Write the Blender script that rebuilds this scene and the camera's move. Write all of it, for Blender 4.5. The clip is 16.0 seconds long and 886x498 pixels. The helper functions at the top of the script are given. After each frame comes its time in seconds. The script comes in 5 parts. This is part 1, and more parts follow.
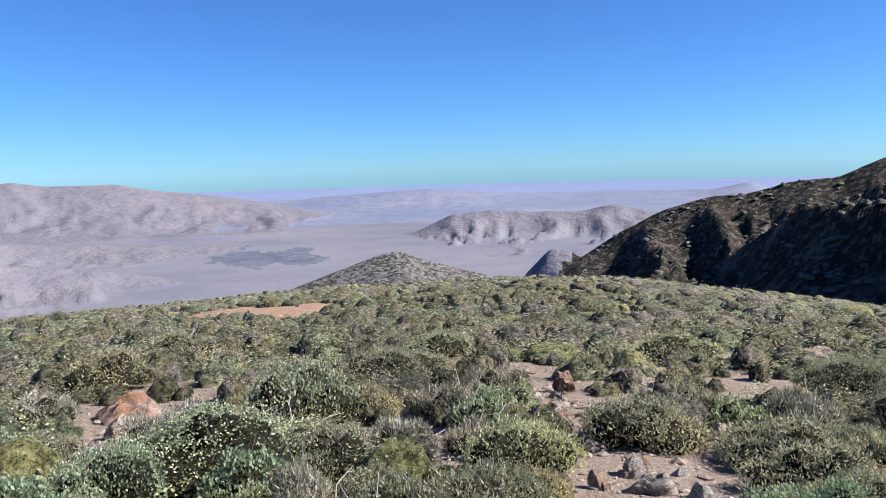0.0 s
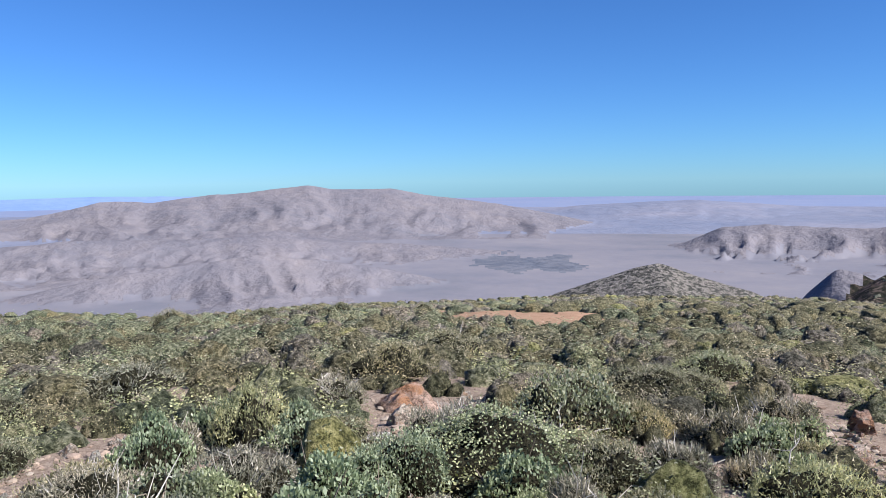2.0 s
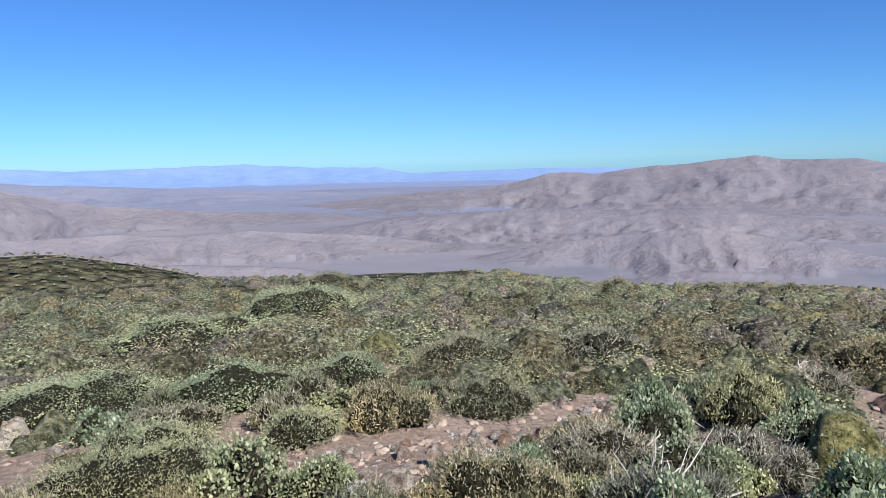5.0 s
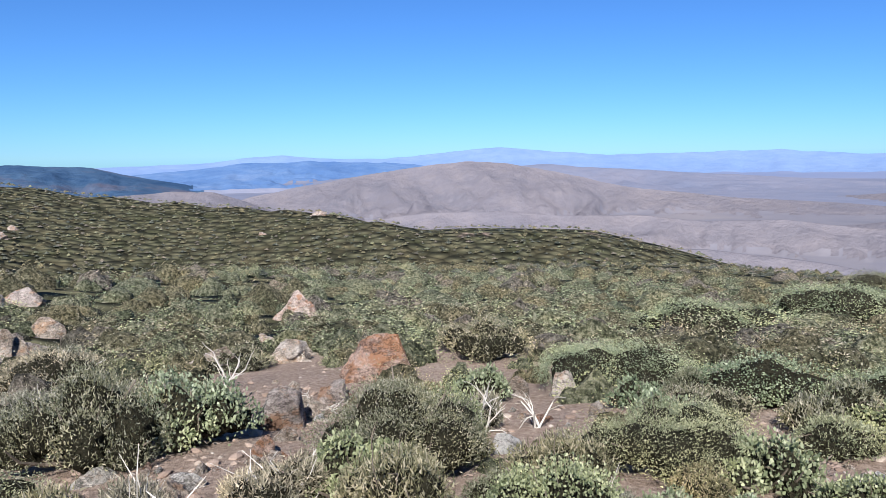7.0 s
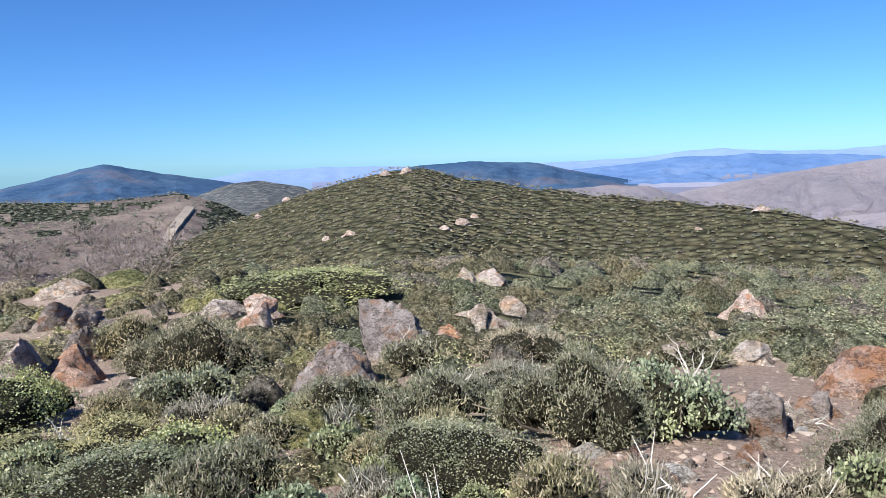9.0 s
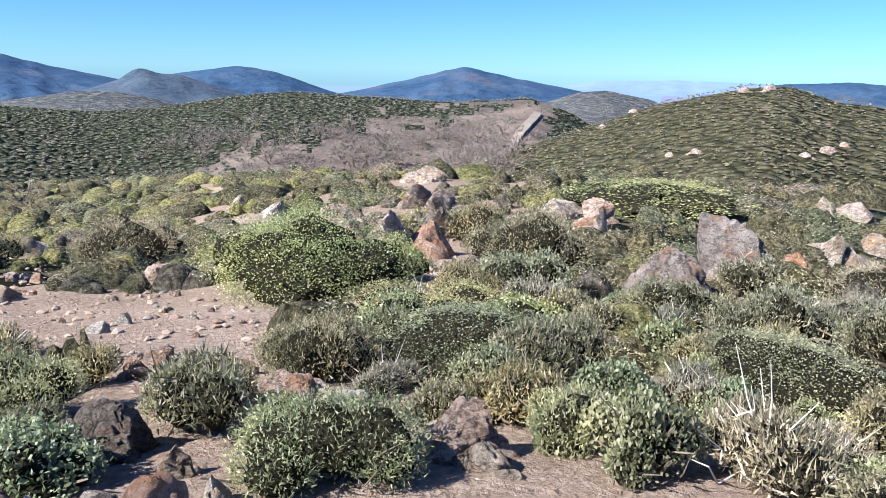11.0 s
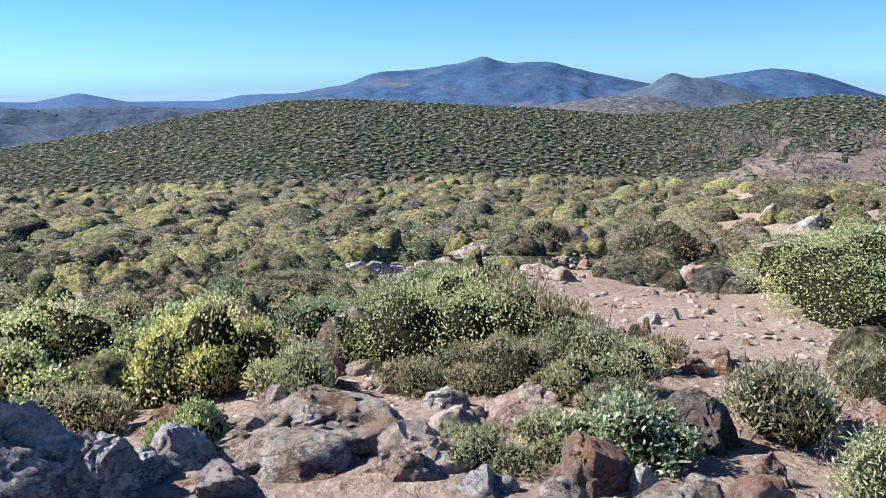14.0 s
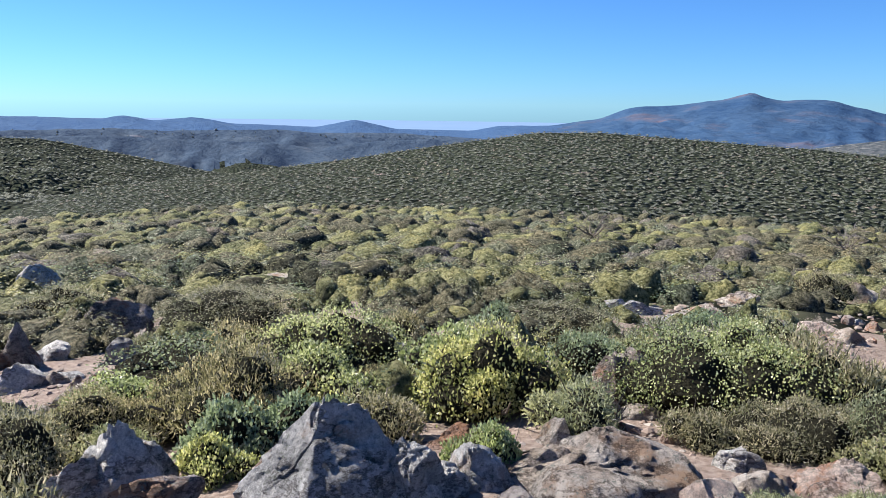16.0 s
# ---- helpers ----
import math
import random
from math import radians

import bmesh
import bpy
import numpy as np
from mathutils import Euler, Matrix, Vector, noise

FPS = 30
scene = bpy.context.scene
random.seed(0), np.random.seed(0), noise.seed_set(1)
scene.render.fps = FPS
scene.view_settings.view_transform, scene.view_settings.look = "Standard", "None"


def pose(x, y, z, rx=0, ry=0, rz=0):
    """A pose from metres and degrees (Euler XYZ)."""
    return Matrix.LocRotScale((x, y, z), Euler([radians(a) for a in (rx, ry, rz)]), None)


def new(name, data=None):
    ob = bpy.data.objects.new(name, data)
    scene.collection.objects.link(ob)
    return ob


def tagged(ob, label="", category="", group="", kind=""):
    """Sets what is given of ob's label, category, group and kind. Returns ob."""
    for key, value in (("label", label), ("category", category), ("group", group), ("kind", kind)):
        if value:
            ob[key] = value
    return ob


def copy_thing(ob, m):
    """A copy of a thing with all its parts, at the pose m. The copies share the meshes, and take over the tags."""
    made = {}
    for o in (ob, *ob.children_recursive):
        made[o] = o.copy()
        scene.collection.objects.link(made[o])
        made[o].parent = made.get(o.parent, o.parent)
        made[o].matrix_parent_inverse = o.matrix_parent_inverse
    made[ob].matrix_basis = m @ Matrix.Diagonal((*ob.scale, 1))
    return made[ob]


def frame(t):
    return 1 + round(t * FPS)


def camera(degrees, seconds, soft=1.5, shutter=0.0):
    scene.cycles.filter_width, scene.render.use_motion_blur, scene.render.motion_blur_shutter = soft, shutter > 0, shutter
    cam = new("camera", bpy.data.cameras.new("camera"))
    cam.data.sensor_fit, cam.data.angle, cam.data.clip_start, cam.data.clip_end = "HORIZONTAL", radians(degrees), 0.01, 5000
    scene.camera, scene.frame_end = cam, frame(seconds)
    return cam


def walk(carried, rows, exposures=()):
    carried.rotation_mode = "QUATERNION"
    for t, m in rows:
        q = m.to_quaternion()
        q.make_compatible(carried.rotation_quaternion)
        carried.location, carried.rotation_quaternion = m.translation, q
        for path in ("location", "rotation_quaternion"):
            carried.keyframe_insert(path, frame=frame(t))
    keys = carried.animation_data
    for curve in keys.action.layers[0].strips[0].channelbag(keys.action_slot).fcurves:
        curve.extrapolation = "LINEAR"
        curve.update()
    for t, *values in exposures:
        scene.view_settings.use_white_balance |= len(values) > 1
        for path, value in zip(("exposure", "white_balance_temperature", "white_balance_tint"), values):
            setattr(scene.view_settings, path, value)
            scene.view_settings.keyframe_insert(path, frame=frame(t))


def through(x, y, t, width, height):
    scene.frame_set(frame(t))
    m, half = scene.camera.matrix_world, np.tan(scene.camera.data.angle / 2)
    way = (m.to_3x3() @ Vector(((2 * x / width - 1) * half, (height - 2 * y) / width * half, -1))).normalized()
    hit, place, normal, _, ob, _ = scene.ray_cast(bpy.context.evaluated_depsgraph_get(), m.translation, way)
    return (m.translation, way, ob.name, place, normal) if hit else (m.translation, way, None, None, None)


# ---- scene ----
cam = camera(59.92, 16.0, soft=0.6)
EYE = 1.7
PATH = [
    (0.0, -0.085, 0.043, -0.073, -0.30, -5.99, 1.59),
    (0.5, -0.115, 0.061, -0.057, 2.78, -5.36, 1.30),
    (1.0, -0.166, 0.035, -0.044, 7.40, -5.16, 0.55),
    (1.5, -0.227, 0.011, -0.030, 13.59, -5.04, 0.47),
    (2.0, -0.278, -0.003, -0.032, 19.03, -5.02, 0.71),
    (2.5, -0.311, -0.032, -0.040, 23.10, -4.96, 0.72),
    (3.0, -0.338, -0.089, -0.040, 30.77, -5.27, 0.19),
    (3.2, -0.339, -0.110, -0.037, 32.53, -5.47, 0.05),
    (5.3, -0.794, -0.348, 0.013, 56.50, -6.77, 1.33),
    (5.5, -0.772, -0.370, 0.022, 60.83, -6.89, 1.27),
    (6.0, -0.723, -0.434, 0.036, 72.27, -7.01, 1.01),
    (6.5, -0.690, -0.485, 0.048, 80.64, -7.08, 0.84),
    (7.0, -0.674, -0.564, 0.049, 88.91, -7.08, 0.76),
    (7.5, -0.693, -0.702, 0.050, 98.11, -7.12, 0.64),
    (8.0, -0.704, -0.855, 0.044, 106.03, -7.11, 1.07),
    (8.5, -0.693, -0.987, 0.034, 113.52, -6.96, 1.59),
    (9.0, -0.652, -1.102, 0.019, 120.34, -6.83, 1.79),
    (9.2, -0.640, -1.133, -0.001, 122.89, -6.97, 1.66),
    (11.3, -0.406, -1.036, -0.152, 149.16, -13.62, -1.07),
    (11.5, -0.378, -1.037, -0.154, 151.44, -13.67, -1.08),
    (12.0, -0.302, -1.033, -0.150, 157.58, -13.78, -1.13),
    (12.5, -0.234, -1.039, -0.152, 163.87, -13.65, -1.13),
    (13.0, -0.150, -1.064, -0.157, 171.24, -13.78, -0.49),
    (13.5, -0.032, -1.108, -0.148, 178.17, -13.45, -0.04),
    (14.0, 0.059, -1.124, -0.145, 182.87, -13.02, 0.46),
    (14.5, 0.167, -1.112, -0.144, 189.12, -12.36, 0.57),
    (15.0, 0.262, -1.110, -0.133, 193.70, -11.86, 0.07),
    (15.5, 0.356, -1.089, -0.130, 198.49, -11.33, -0.26),
    (16.0, 0.394, -1.066, -0.125, 201.40, -10.68, -0.79),
]
walk(cam, [(t, pose(x, y, EYE + z, 90 + pitch, roll, yaw)) for t, x, y, z, yaw, pitch, roll in PATH], [(0.0, 1.2), (2.0, 1.08), (3.2, 1.02), (5.5, 0.92), (8.0, 1.0), (9.2, 1.14), (11.3, 1.47), (13.0, 1.5), (14.5, 1.34), (16.0, 1.24)])

# ---- daylight: low afternoon sun in a clear sky ----
SUN_AZ, SUN_EL = 263.0, 39.0  # azimuth counted from +y towards -x
sun_way = Vector((-math.sin(radians(SUN_AZ)) * math.cos(radians(SUN_EL)), math.cos(radians(SUN_AZ)) * math.cos(radians(SUN_EL)), math.sin(radians(SUN_EL))))
world = bpy.data.worlds.new("world")
scene.world = world
world.use_nodes = True
wn = world.node_tree.nodes
sky = wn.new("ShaderNodeTexSky")
sky.sky_type, sky.sun_disc = "NISHITA", False
sky.sun_elevation, sky.sun_rotation = radians(SUN_EL), radians(360 - SUN_AZ)
sky.altitude, sky.air_density, sky.dust_density, sky.ozone_density = 1700, 1.0, 0.1, 3.0
wn["Background"].inputs["Strength"].default_value = 0.053
tint = wn.new("ShaderNodeMix")  # the deep blue of thin dry air
tint.data_type, tint.blend_type = "RGBA", "MULTIPLY"
tint.inputs["Factor"].default_value, tint.inputs["B"].default_value = 1.0, (0.405, 0.765, 1.27, 1)
world.node_tree.links.new(sky.outputs[0], tint.inputs["A"])
world.node_tree.links.new(tint.outputs["Result"], wn["Background"].inputs["Color"])
sun = new("sun", bpy.data.lights.new("sun", "SUN"))
sun.data.energy, sun.data.angle, sun.data.color = 5.0, radians(0.53), (1.0, 0.955, 0.9)
sun.matrix_world = sun_way.to_track_quat("Z", "Y").to_matrix().to_4x4()


# ---- materials ----
def nodes_of(name, rough=0.9, spec=0.2):
    m = bpy.data.materials.new(name)
    m.use_nodes = True
    nt = m.node_tree
    b = nt.nodes["Principled BSDF"]
    b.inputs["Roughness"].default_value = rough
    b.inputs["Specular IOR Level"].default_value = spec
    return m, nt, b


def noise_node(nt, scale, detail=5.0, rough=0.6, coord="Object", kind="ShaderNodeTexNoise", stretch=(1, 1, 1)):
    tc = nt.nodes.new("ShaderNodeTexCoord")
    mp = nt.nodes.new("ShaderNodeMapping")
    mp.inputs["Scale"].default_value = stretch
    nt.links.new(tc.outputs[coord], mp.inputs["Vector"])
    n = nt.nodes.new(kind)
    nt.links.new(mp.outputs[0], n.inputs["Vector"])
    n.inputs["Scale"].default_value = scale
    if kind == "ShaderNodeTexNoise":
        n.inputs["Detail"].default_value, n.inputs["Roughness"].default_value = detail, rough
    return n


def ramp(nt, fac, stops):
    r = nt.nodes.new("ShaderNodeValToRGB")
    nt.links.new(fac, r.inputs["Fac"])
    e = r.color_ramp.elements
    while len(e) < len(stops):
        e.new(0.5)
    for el, (p, c) in zip(e, stops):
        el.position = p
        el.color = (*c, 1) if len(c) == 3 else c
    return r


def mix(nt, fac, a, b, blend="MIX"):
    n = nt.nodes.new("ShaderNodeMix")
    n.data_type, n.blend_type = "RGBA", blend
    for sock, v in ((n.inputs["Factor"], fac), (n.inputs["A"], a), (n.inputs["B"], b)):
        if isinstance(v, (int, float)):
            sock.default_value = v
        elif isinstance(v, tuple):
            sock.default_value = (*v, 1)
        else:
            nt.links.new(v, sock)
    return n.outputs["Result"]


def bump(nt, b, height, strength, dist):
    n = nt.nodes.new("ShaderNodeBump")
    n.inputs["Strength"].default_value, n.inputs["Distance"].default_value = strength, dist
    nt.links.new(height, n.inputs["Height"])
    nt.links.new(n.outputs[0], b.inputs["Normal"])


def mat_two(name, scale_big, stops_big, scale_small, stops_small, mixfac, bump_scale, bump_strength, bump_dist, rough=0.95, stretch=(1, 1, 1), spec=0.03):
    """Colour at two scales with a relief of its own."""
    m, nt, b = nodes_of(name, rough, spec)
    big = ramp(nt, noise_node(nt, scale_big, 6, 0.62, stretch=stretch).outputs["Fac"], stops_big)
    small = ramp(nt, noise_node(nt, scale_small, 4, 0.65).outputs["Fac"], stops_small)
    nt.links.new(mix(nt, mixfac, big.outputs[0], small.outputs[0]), b.inputs["Base Color"])
    bump(nt, b, noise_node(nt, bump_scale, 6, 0.65).outputs["Fac"], bump_strength, bump_dist)
    return m


DIRT = mat_two("dry_soil", 0.35, [(0.3, (0.183, 0.138, 0.107)), (0.55, (0.268, 0.207, 0.172)), (0.75, (0.355, 0.3, 0.258))], 14, [(0.3, (0.124, 0.091, 0.07)), (0.5, (0.298, 0.228, 0.188)), (0.72, (0.48, 0.417, 0.365))], 0.5, 22, 0.9, 0.06)
REDSOIL = mat_two("red_soil", 0.05, [(0.3, (0.281, 0.17, 0.111)), (0.7, (0.34, 0.221, 0.153))], 1.2, [(0.3, (0.23, 0.136, 0.089)), (0.7, (0.383, 0.264, 0.196))], 0.45, 2, 0.6, 0.25)


def scrub(name, green, dark, soil, cell, cover, soil_scale):
    """Slope closely grown with low shrubs: rounded crowns between strips of soil."""
    m, nt, b = nodes_of(name, 0.95, 0.03)
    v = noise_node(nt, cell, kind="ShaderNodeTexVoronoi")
    # shade between the crowns put into the colour, darker away from each centre
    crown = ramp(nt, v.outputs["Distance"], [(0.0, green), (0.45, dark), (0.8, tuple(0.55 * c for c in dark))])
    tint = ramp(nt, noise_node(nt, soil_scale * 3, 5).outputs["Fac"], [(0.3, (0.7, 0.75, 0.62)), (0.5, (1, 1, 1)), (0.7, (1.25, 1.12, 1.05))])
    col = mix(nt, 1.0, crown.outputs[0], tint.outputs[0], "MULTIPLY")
    mask = ramp(nt, noise_node(nt, soil_scale, 9, 0.72).outputs["Fac"], [(cover, (0, 0, 0)), (cover + 0.06, (1, 1, 1))])
    nt.links.new(mix(nt, mask.outputs[0], col, soil), b.inputs["Base Color"])
    inv = nt.nodes.new("ShaderNodeMath")
    inv.operation = "SUBTRACT"
    inv.inputs[0].default_value = 1.0
    nt.links.new(v.outputs["Distance"], inv.inputs[1])
    bump(nt, b, inv.outputs[0], 1.0, 0.8 / cell)
    return m


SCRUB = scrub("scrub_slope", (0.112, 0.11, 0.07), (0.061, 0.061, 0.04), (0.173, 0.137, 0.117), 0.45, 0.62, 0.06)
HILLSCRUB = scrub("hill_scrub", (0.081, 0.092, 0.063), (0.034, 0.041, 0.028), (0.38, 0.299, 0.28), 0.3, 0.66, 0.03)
MEADOW = mat_two("dry_meadow", 0.035, [(0.36, (0.088, 0.071, 0.072)), (0.5, (0.15, 0.122, 0.112)), (0.6, (0.245, 0.204, 0.176))], 0.5, [(0.35, (0.068, 0.058, 0.058)), (0.65, (0.204, 0.17, 0.151))], 0.35, 1.0, 0.8, 0.8)
# desert to sea: distance haze mixed into the base colours, lavender to blue
DESERT = mat_two("hazed_desert_range", 0.004, [(0.3, (0.127, 0.127, 0.157)), (0.5, (0.159, 0.151, 0.177)), (0.62, (0.175, 0.162, 0.182)), (0.76, (0.209, 0.188, 0.197))], 0.03, [(0.32, (0.109, 0.112, 0.14)), (0.5, (0.163, 0.155, 0.18)), (0.68, (0.219, 0.197, 0.206))], 0.34, 0.045, 0.55, 13)
FLATS = mat_two("hazed_desert_flats", 0.004, [(0.32, (0.123, 0.131, 0.164)), (0.46, (0.16, 0.159, 0.194)), (0.58, (0.18, 0.175, 0.205)), (0.7, (0.221, 0.205, 0.22))], 0.02, [(0.35, (0.139, 0.143, 0.18)), (0.7, (0.205, 0.193, 0.213))], 0.3, 0.02, 0.2, 6)
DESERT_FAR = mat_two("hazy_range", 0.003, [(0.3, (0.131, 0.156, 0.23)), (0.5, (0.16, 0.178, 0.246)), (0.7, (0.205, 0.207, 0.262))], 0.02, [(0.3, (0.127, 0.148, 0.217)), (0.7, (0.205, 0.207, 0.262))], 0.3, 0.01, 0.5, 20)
HAZE_BLUE = mat_two("haze_blue_range", 0.003, [(0.3, (0.144, 0.233, 0.422)), (0.7, (0.181, 0.269, 0.449))], 0.012, [(0.3, (0.138, 0.222, 0.414)), (0.7, (0.194, 0.277, 0.441))], 0.4, 0.01, 0.4, 20)
HAZE_PALE = mat_two("haze_pale_flats", 0.003, [(0.3, (0.143, 0.188, 0.314)), (0.7, (0.187, 0.218, 0.327))], 0.01, [(0.3, (0.148, 0.194, 0.314)), (0.7, (0.197, 0.222, 0.321))], 0.4, 0.01, 0.2, 10)
DARKFLATS = mat_two("hazed_dark_flats", 0.01, [(0.35, (0.082, 0.098, 0.135)), (0.65, (0.139, 0.148, 0.18))], 0.05, [(0.35, (0.066, 0.078, 0.111)), (0.65, (0.164, 0.164, 0.193))], 0.5, 0.03, 0.6, 8)
FOREST = mat_two("hazed_wooded_mountain", 0.0045, [(0.4, (0.023, 0.058, 0.125)), (0.55, (0.042, 0.084, 0.152)), (0.67, (0.095, 0.096, 0.132)), (0.73, (0.153, 0.11, 0.118))], 0.03, [(0.34, (0.018, 0.044, 0.103)), (0.66, (0.068, 0.114, 0.186))], 0.3, 0.03, 0.6, 12)
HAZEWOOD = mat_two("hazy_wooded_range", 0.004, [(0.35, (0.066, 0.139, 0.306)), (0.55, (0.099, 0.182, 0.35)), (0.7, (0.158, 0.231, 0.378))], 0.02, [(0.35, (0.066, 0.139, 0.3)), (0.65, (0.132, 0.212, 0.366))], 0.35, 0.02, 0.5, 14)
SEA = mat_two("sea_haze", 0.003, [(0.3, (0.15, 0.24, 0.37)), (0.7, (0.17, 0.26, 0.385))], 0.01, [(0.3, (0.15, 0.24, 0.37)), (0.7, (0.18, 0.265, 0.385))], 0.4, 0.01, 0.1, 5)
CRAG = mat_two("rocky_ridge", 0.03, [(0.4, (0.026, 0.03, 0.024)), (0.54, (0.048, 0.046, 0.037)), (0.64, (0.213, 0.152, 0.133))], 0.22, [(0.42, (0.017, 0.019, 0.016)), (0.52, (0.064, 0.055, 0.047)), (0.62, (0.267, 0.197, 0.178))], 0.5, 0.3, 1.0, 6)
STONY = mat_two("stony_hill", 0.03, [(0.35, (0.084, 0.084, 0.081)), (0.65, (0.148, 0.139, 0.128))], 0.42, [(0.44, (0.03, 0.033, 0.031)), (0.56, (0.276, 0.252, 0.236))], 0.6, 0.4, 1.0, 3.0)
# far stone, valley and coast: blue haze put into the base colours as well
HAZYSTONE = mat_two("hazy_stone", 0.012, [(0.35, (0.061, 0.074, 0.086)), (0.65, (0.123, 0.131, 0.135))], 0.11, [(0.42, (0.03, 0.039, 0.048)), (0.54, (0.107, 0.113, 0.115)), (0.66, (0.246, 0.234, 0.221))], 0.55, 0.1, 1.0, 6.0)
HAZEHILL = mat_two("hazed_valley_scrub", 0.012, [(0.36, (0.033, 0.055, 0.093)), (0.52, (0.055, 0.083, 0.123)), (0.62, (0.073, 0.099, 0.131)), (0.7, (0.154, 0.147, 0.167))], 0.09, [(0.4, (0.026, 0.046, 0.081)), (0.56, (0.079, 0.107, 0.145))], 0.4, 0.12, 0.7, 4)
COAST = mat_two("hazed_coastal_hills", 0.006, [(0.3, (0.042, 0.09, 0.189)), (0.6, (0.056, 0.105, 0.198)), (0.72, (0.139, 0.16, 0.189))], 0.05, [(0.35, (0.035, 0.078, 0.164)), (0.65, (0.07, 0.123, 0.202))], 0.4, 0.06, 0.8, 8)

# ---- the land: one sheet from under the feet to the horizon ----
CENTRE = (-0.3, -0.6)
PLAIN = -105.0
(M_DIRT, M_SCRUB, M_HILL, M_MEADOW, M_DESERT, M_FLATS, M_HAZE_BLUE, M_FOREST, M_CRAG, M_STONY, M_HAZE, M_RED, M_FAR, M_DARK, M_HAZE_PALE, M_HAZYSTONE, M_COAST, M_HAZEWOOD, M_SEA) = range(19)
LAND_MATERIALS = [DIRT, SCRUB, HILLSCRUB, MEADOW, DESERT, FLATS, HAZE_BLUE, FOREST, CRAG, STONY, HAZEHILL, REDSOIL, DESERT_FAR, DARKFLATS, HAZE_PALE, HAZYSTONE, COAST, HAZEWOOD, SEA]


def hashed(ix, iy, seed):
    h = (ix.astype(np.int64) * 374761393 + iy.astype(np.int64) * 668265263 + seed * 1442695041) & 0x7FFFFFFF
    h = ((h ^ (h >> 13)) * 1274126177) & 0x7FFFFFFF
    return ((h ^ (h >> 16)) & 0xFFFF) / 65535.0


def vnoise(x, y, seed=0):
    ix, iy = np.floor(x), np.floor(y)
    fx, fy = x - ix, y - iy
    fx, fy = fx * fx * (3 - 2 * fx), fy * fy * (3 - 2 * fy)
    a, b = hashed(ix, iy, seed), hashed(ix + 1, iy, seed)
    c, d = hashed(ix, iy + 1, seed), hashed(ix + 1, iy + 1, seed)
    return (a + (b - a) * fx) * (1 - fy) + (c + (d - c) * fx) * fy


def fbm(x, y, octaves=4, seed=0):
    out, amp, tot = 0, 1.0, 0
    for o in range(octaves):
        out, tot = out + amp * (vnoise(x * 2**o, y * 2**o, seed + o) - 0.5), tot + amp
        amp *= 0.5
    return out / tot * 2


def ridged(x, y, octaves=4, seed=0):
    out, amp, tot = 0, 1.0, 0
    for o in range(octaves):
        out, tot = out + amp * (1 - abs(2 * vnoise(x * 2**o, y * 2**o, seed + o) - 1)), tot + amp
        amp *= 0.62
    return out / tot


LINES = {}


def curve_at(az, pts, soft=11):
    """A smooth line through (azimuth, value) pairs."""
    key = (id(pts), soft)
    if key not in LINES:
        xs, ys = [p[0] for p in pts], [p[1] for p in pts]
        fine = np.arange(xs[0] - 4, xs[-1] + 4, 0.1)
        k = np.hanning(soft)
        LINES[key] = (fine, np.convolve(np.pad(np.interp(fine, xs, ys), soft // 2, mode="edge"), k / k.sum(), mode="valid"), pts)
    return np.interp(az, LINES[key][0], LINES[key][1])


# the near hilltop: height of the ground by distance, and where its brow lies
NEAR_R = [0, 4, 8, 12, 20, 30]
NEAR_Z = [-1.62, -2.0, -2.75, -3.4, -4.6, -6.1]
BROW_R = [(-60, 240), (20, 240), (32, 170), (45, 95), (62, 75), (80, 70), (95, 50), (105, 38), (118, 30), (135, 28), (152, 30), (160, 34), (170, 55), (190, 80), (240, 80), (300, 240)]
BROW_EL = [(-60, -10.5), (-30.3, -9.9), (-21, -9.15), (-13.3, -8.4), (-5, -8.3), (3.5, -8.65), (10, -8.7), (18.6, -9.1), (27, -9.2), (39.5, -9.7), (45, -9.0), (50, -8.6), (63, -8.8), (72, -8.6), (90, -9.2), (105, -9.6), (118, -9.3), (135, -9.0), (146, -9.0), (151, -9.2), (161, -9.2), (168, -9.0), (183, -8.6), (192, -8.6), (213, -7.9), (231, -8.4), (300, -10.5)]
BEYOND = [(-60, 0.3), (150, 0.3), (165, 0.25), (190, 0.2), (205, 0.25), (300, 0.3)]

# crests: material, distance by azimuth, foot (distance, height; none: the plain), back slope, gully depth, gully width, steepness, crest line (azimuth, elevation in degrees)
CRESTS = []


def crest(name, material, dist, foot, back, gully, width, steep, line):
    CRESTS.append((name, material, dist, foot, back, gully, width, steep, line))


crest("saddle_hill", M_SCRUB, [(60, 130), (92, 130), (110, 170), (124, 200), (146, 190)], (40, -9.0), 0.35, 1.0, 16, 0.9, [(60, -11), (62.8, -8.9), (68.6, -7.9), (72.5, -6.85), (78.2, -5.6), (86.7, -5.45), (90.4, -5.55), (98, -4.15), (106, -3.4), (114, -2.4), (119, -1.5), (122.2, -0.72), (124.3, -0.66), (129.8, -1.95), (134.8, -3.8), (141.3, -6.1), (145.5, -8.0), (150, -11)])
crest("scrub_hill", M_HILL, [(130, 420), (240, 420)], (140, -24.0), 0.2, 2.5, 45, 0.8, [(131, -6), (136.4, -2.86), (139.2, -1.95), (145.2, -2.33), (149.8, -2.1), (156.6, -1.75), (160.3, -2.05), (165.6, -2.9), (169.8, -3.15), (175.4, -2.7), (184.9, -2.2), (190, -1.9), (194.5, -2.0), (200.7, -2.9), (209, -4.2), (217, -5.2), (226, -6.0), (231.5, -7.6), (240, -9)])
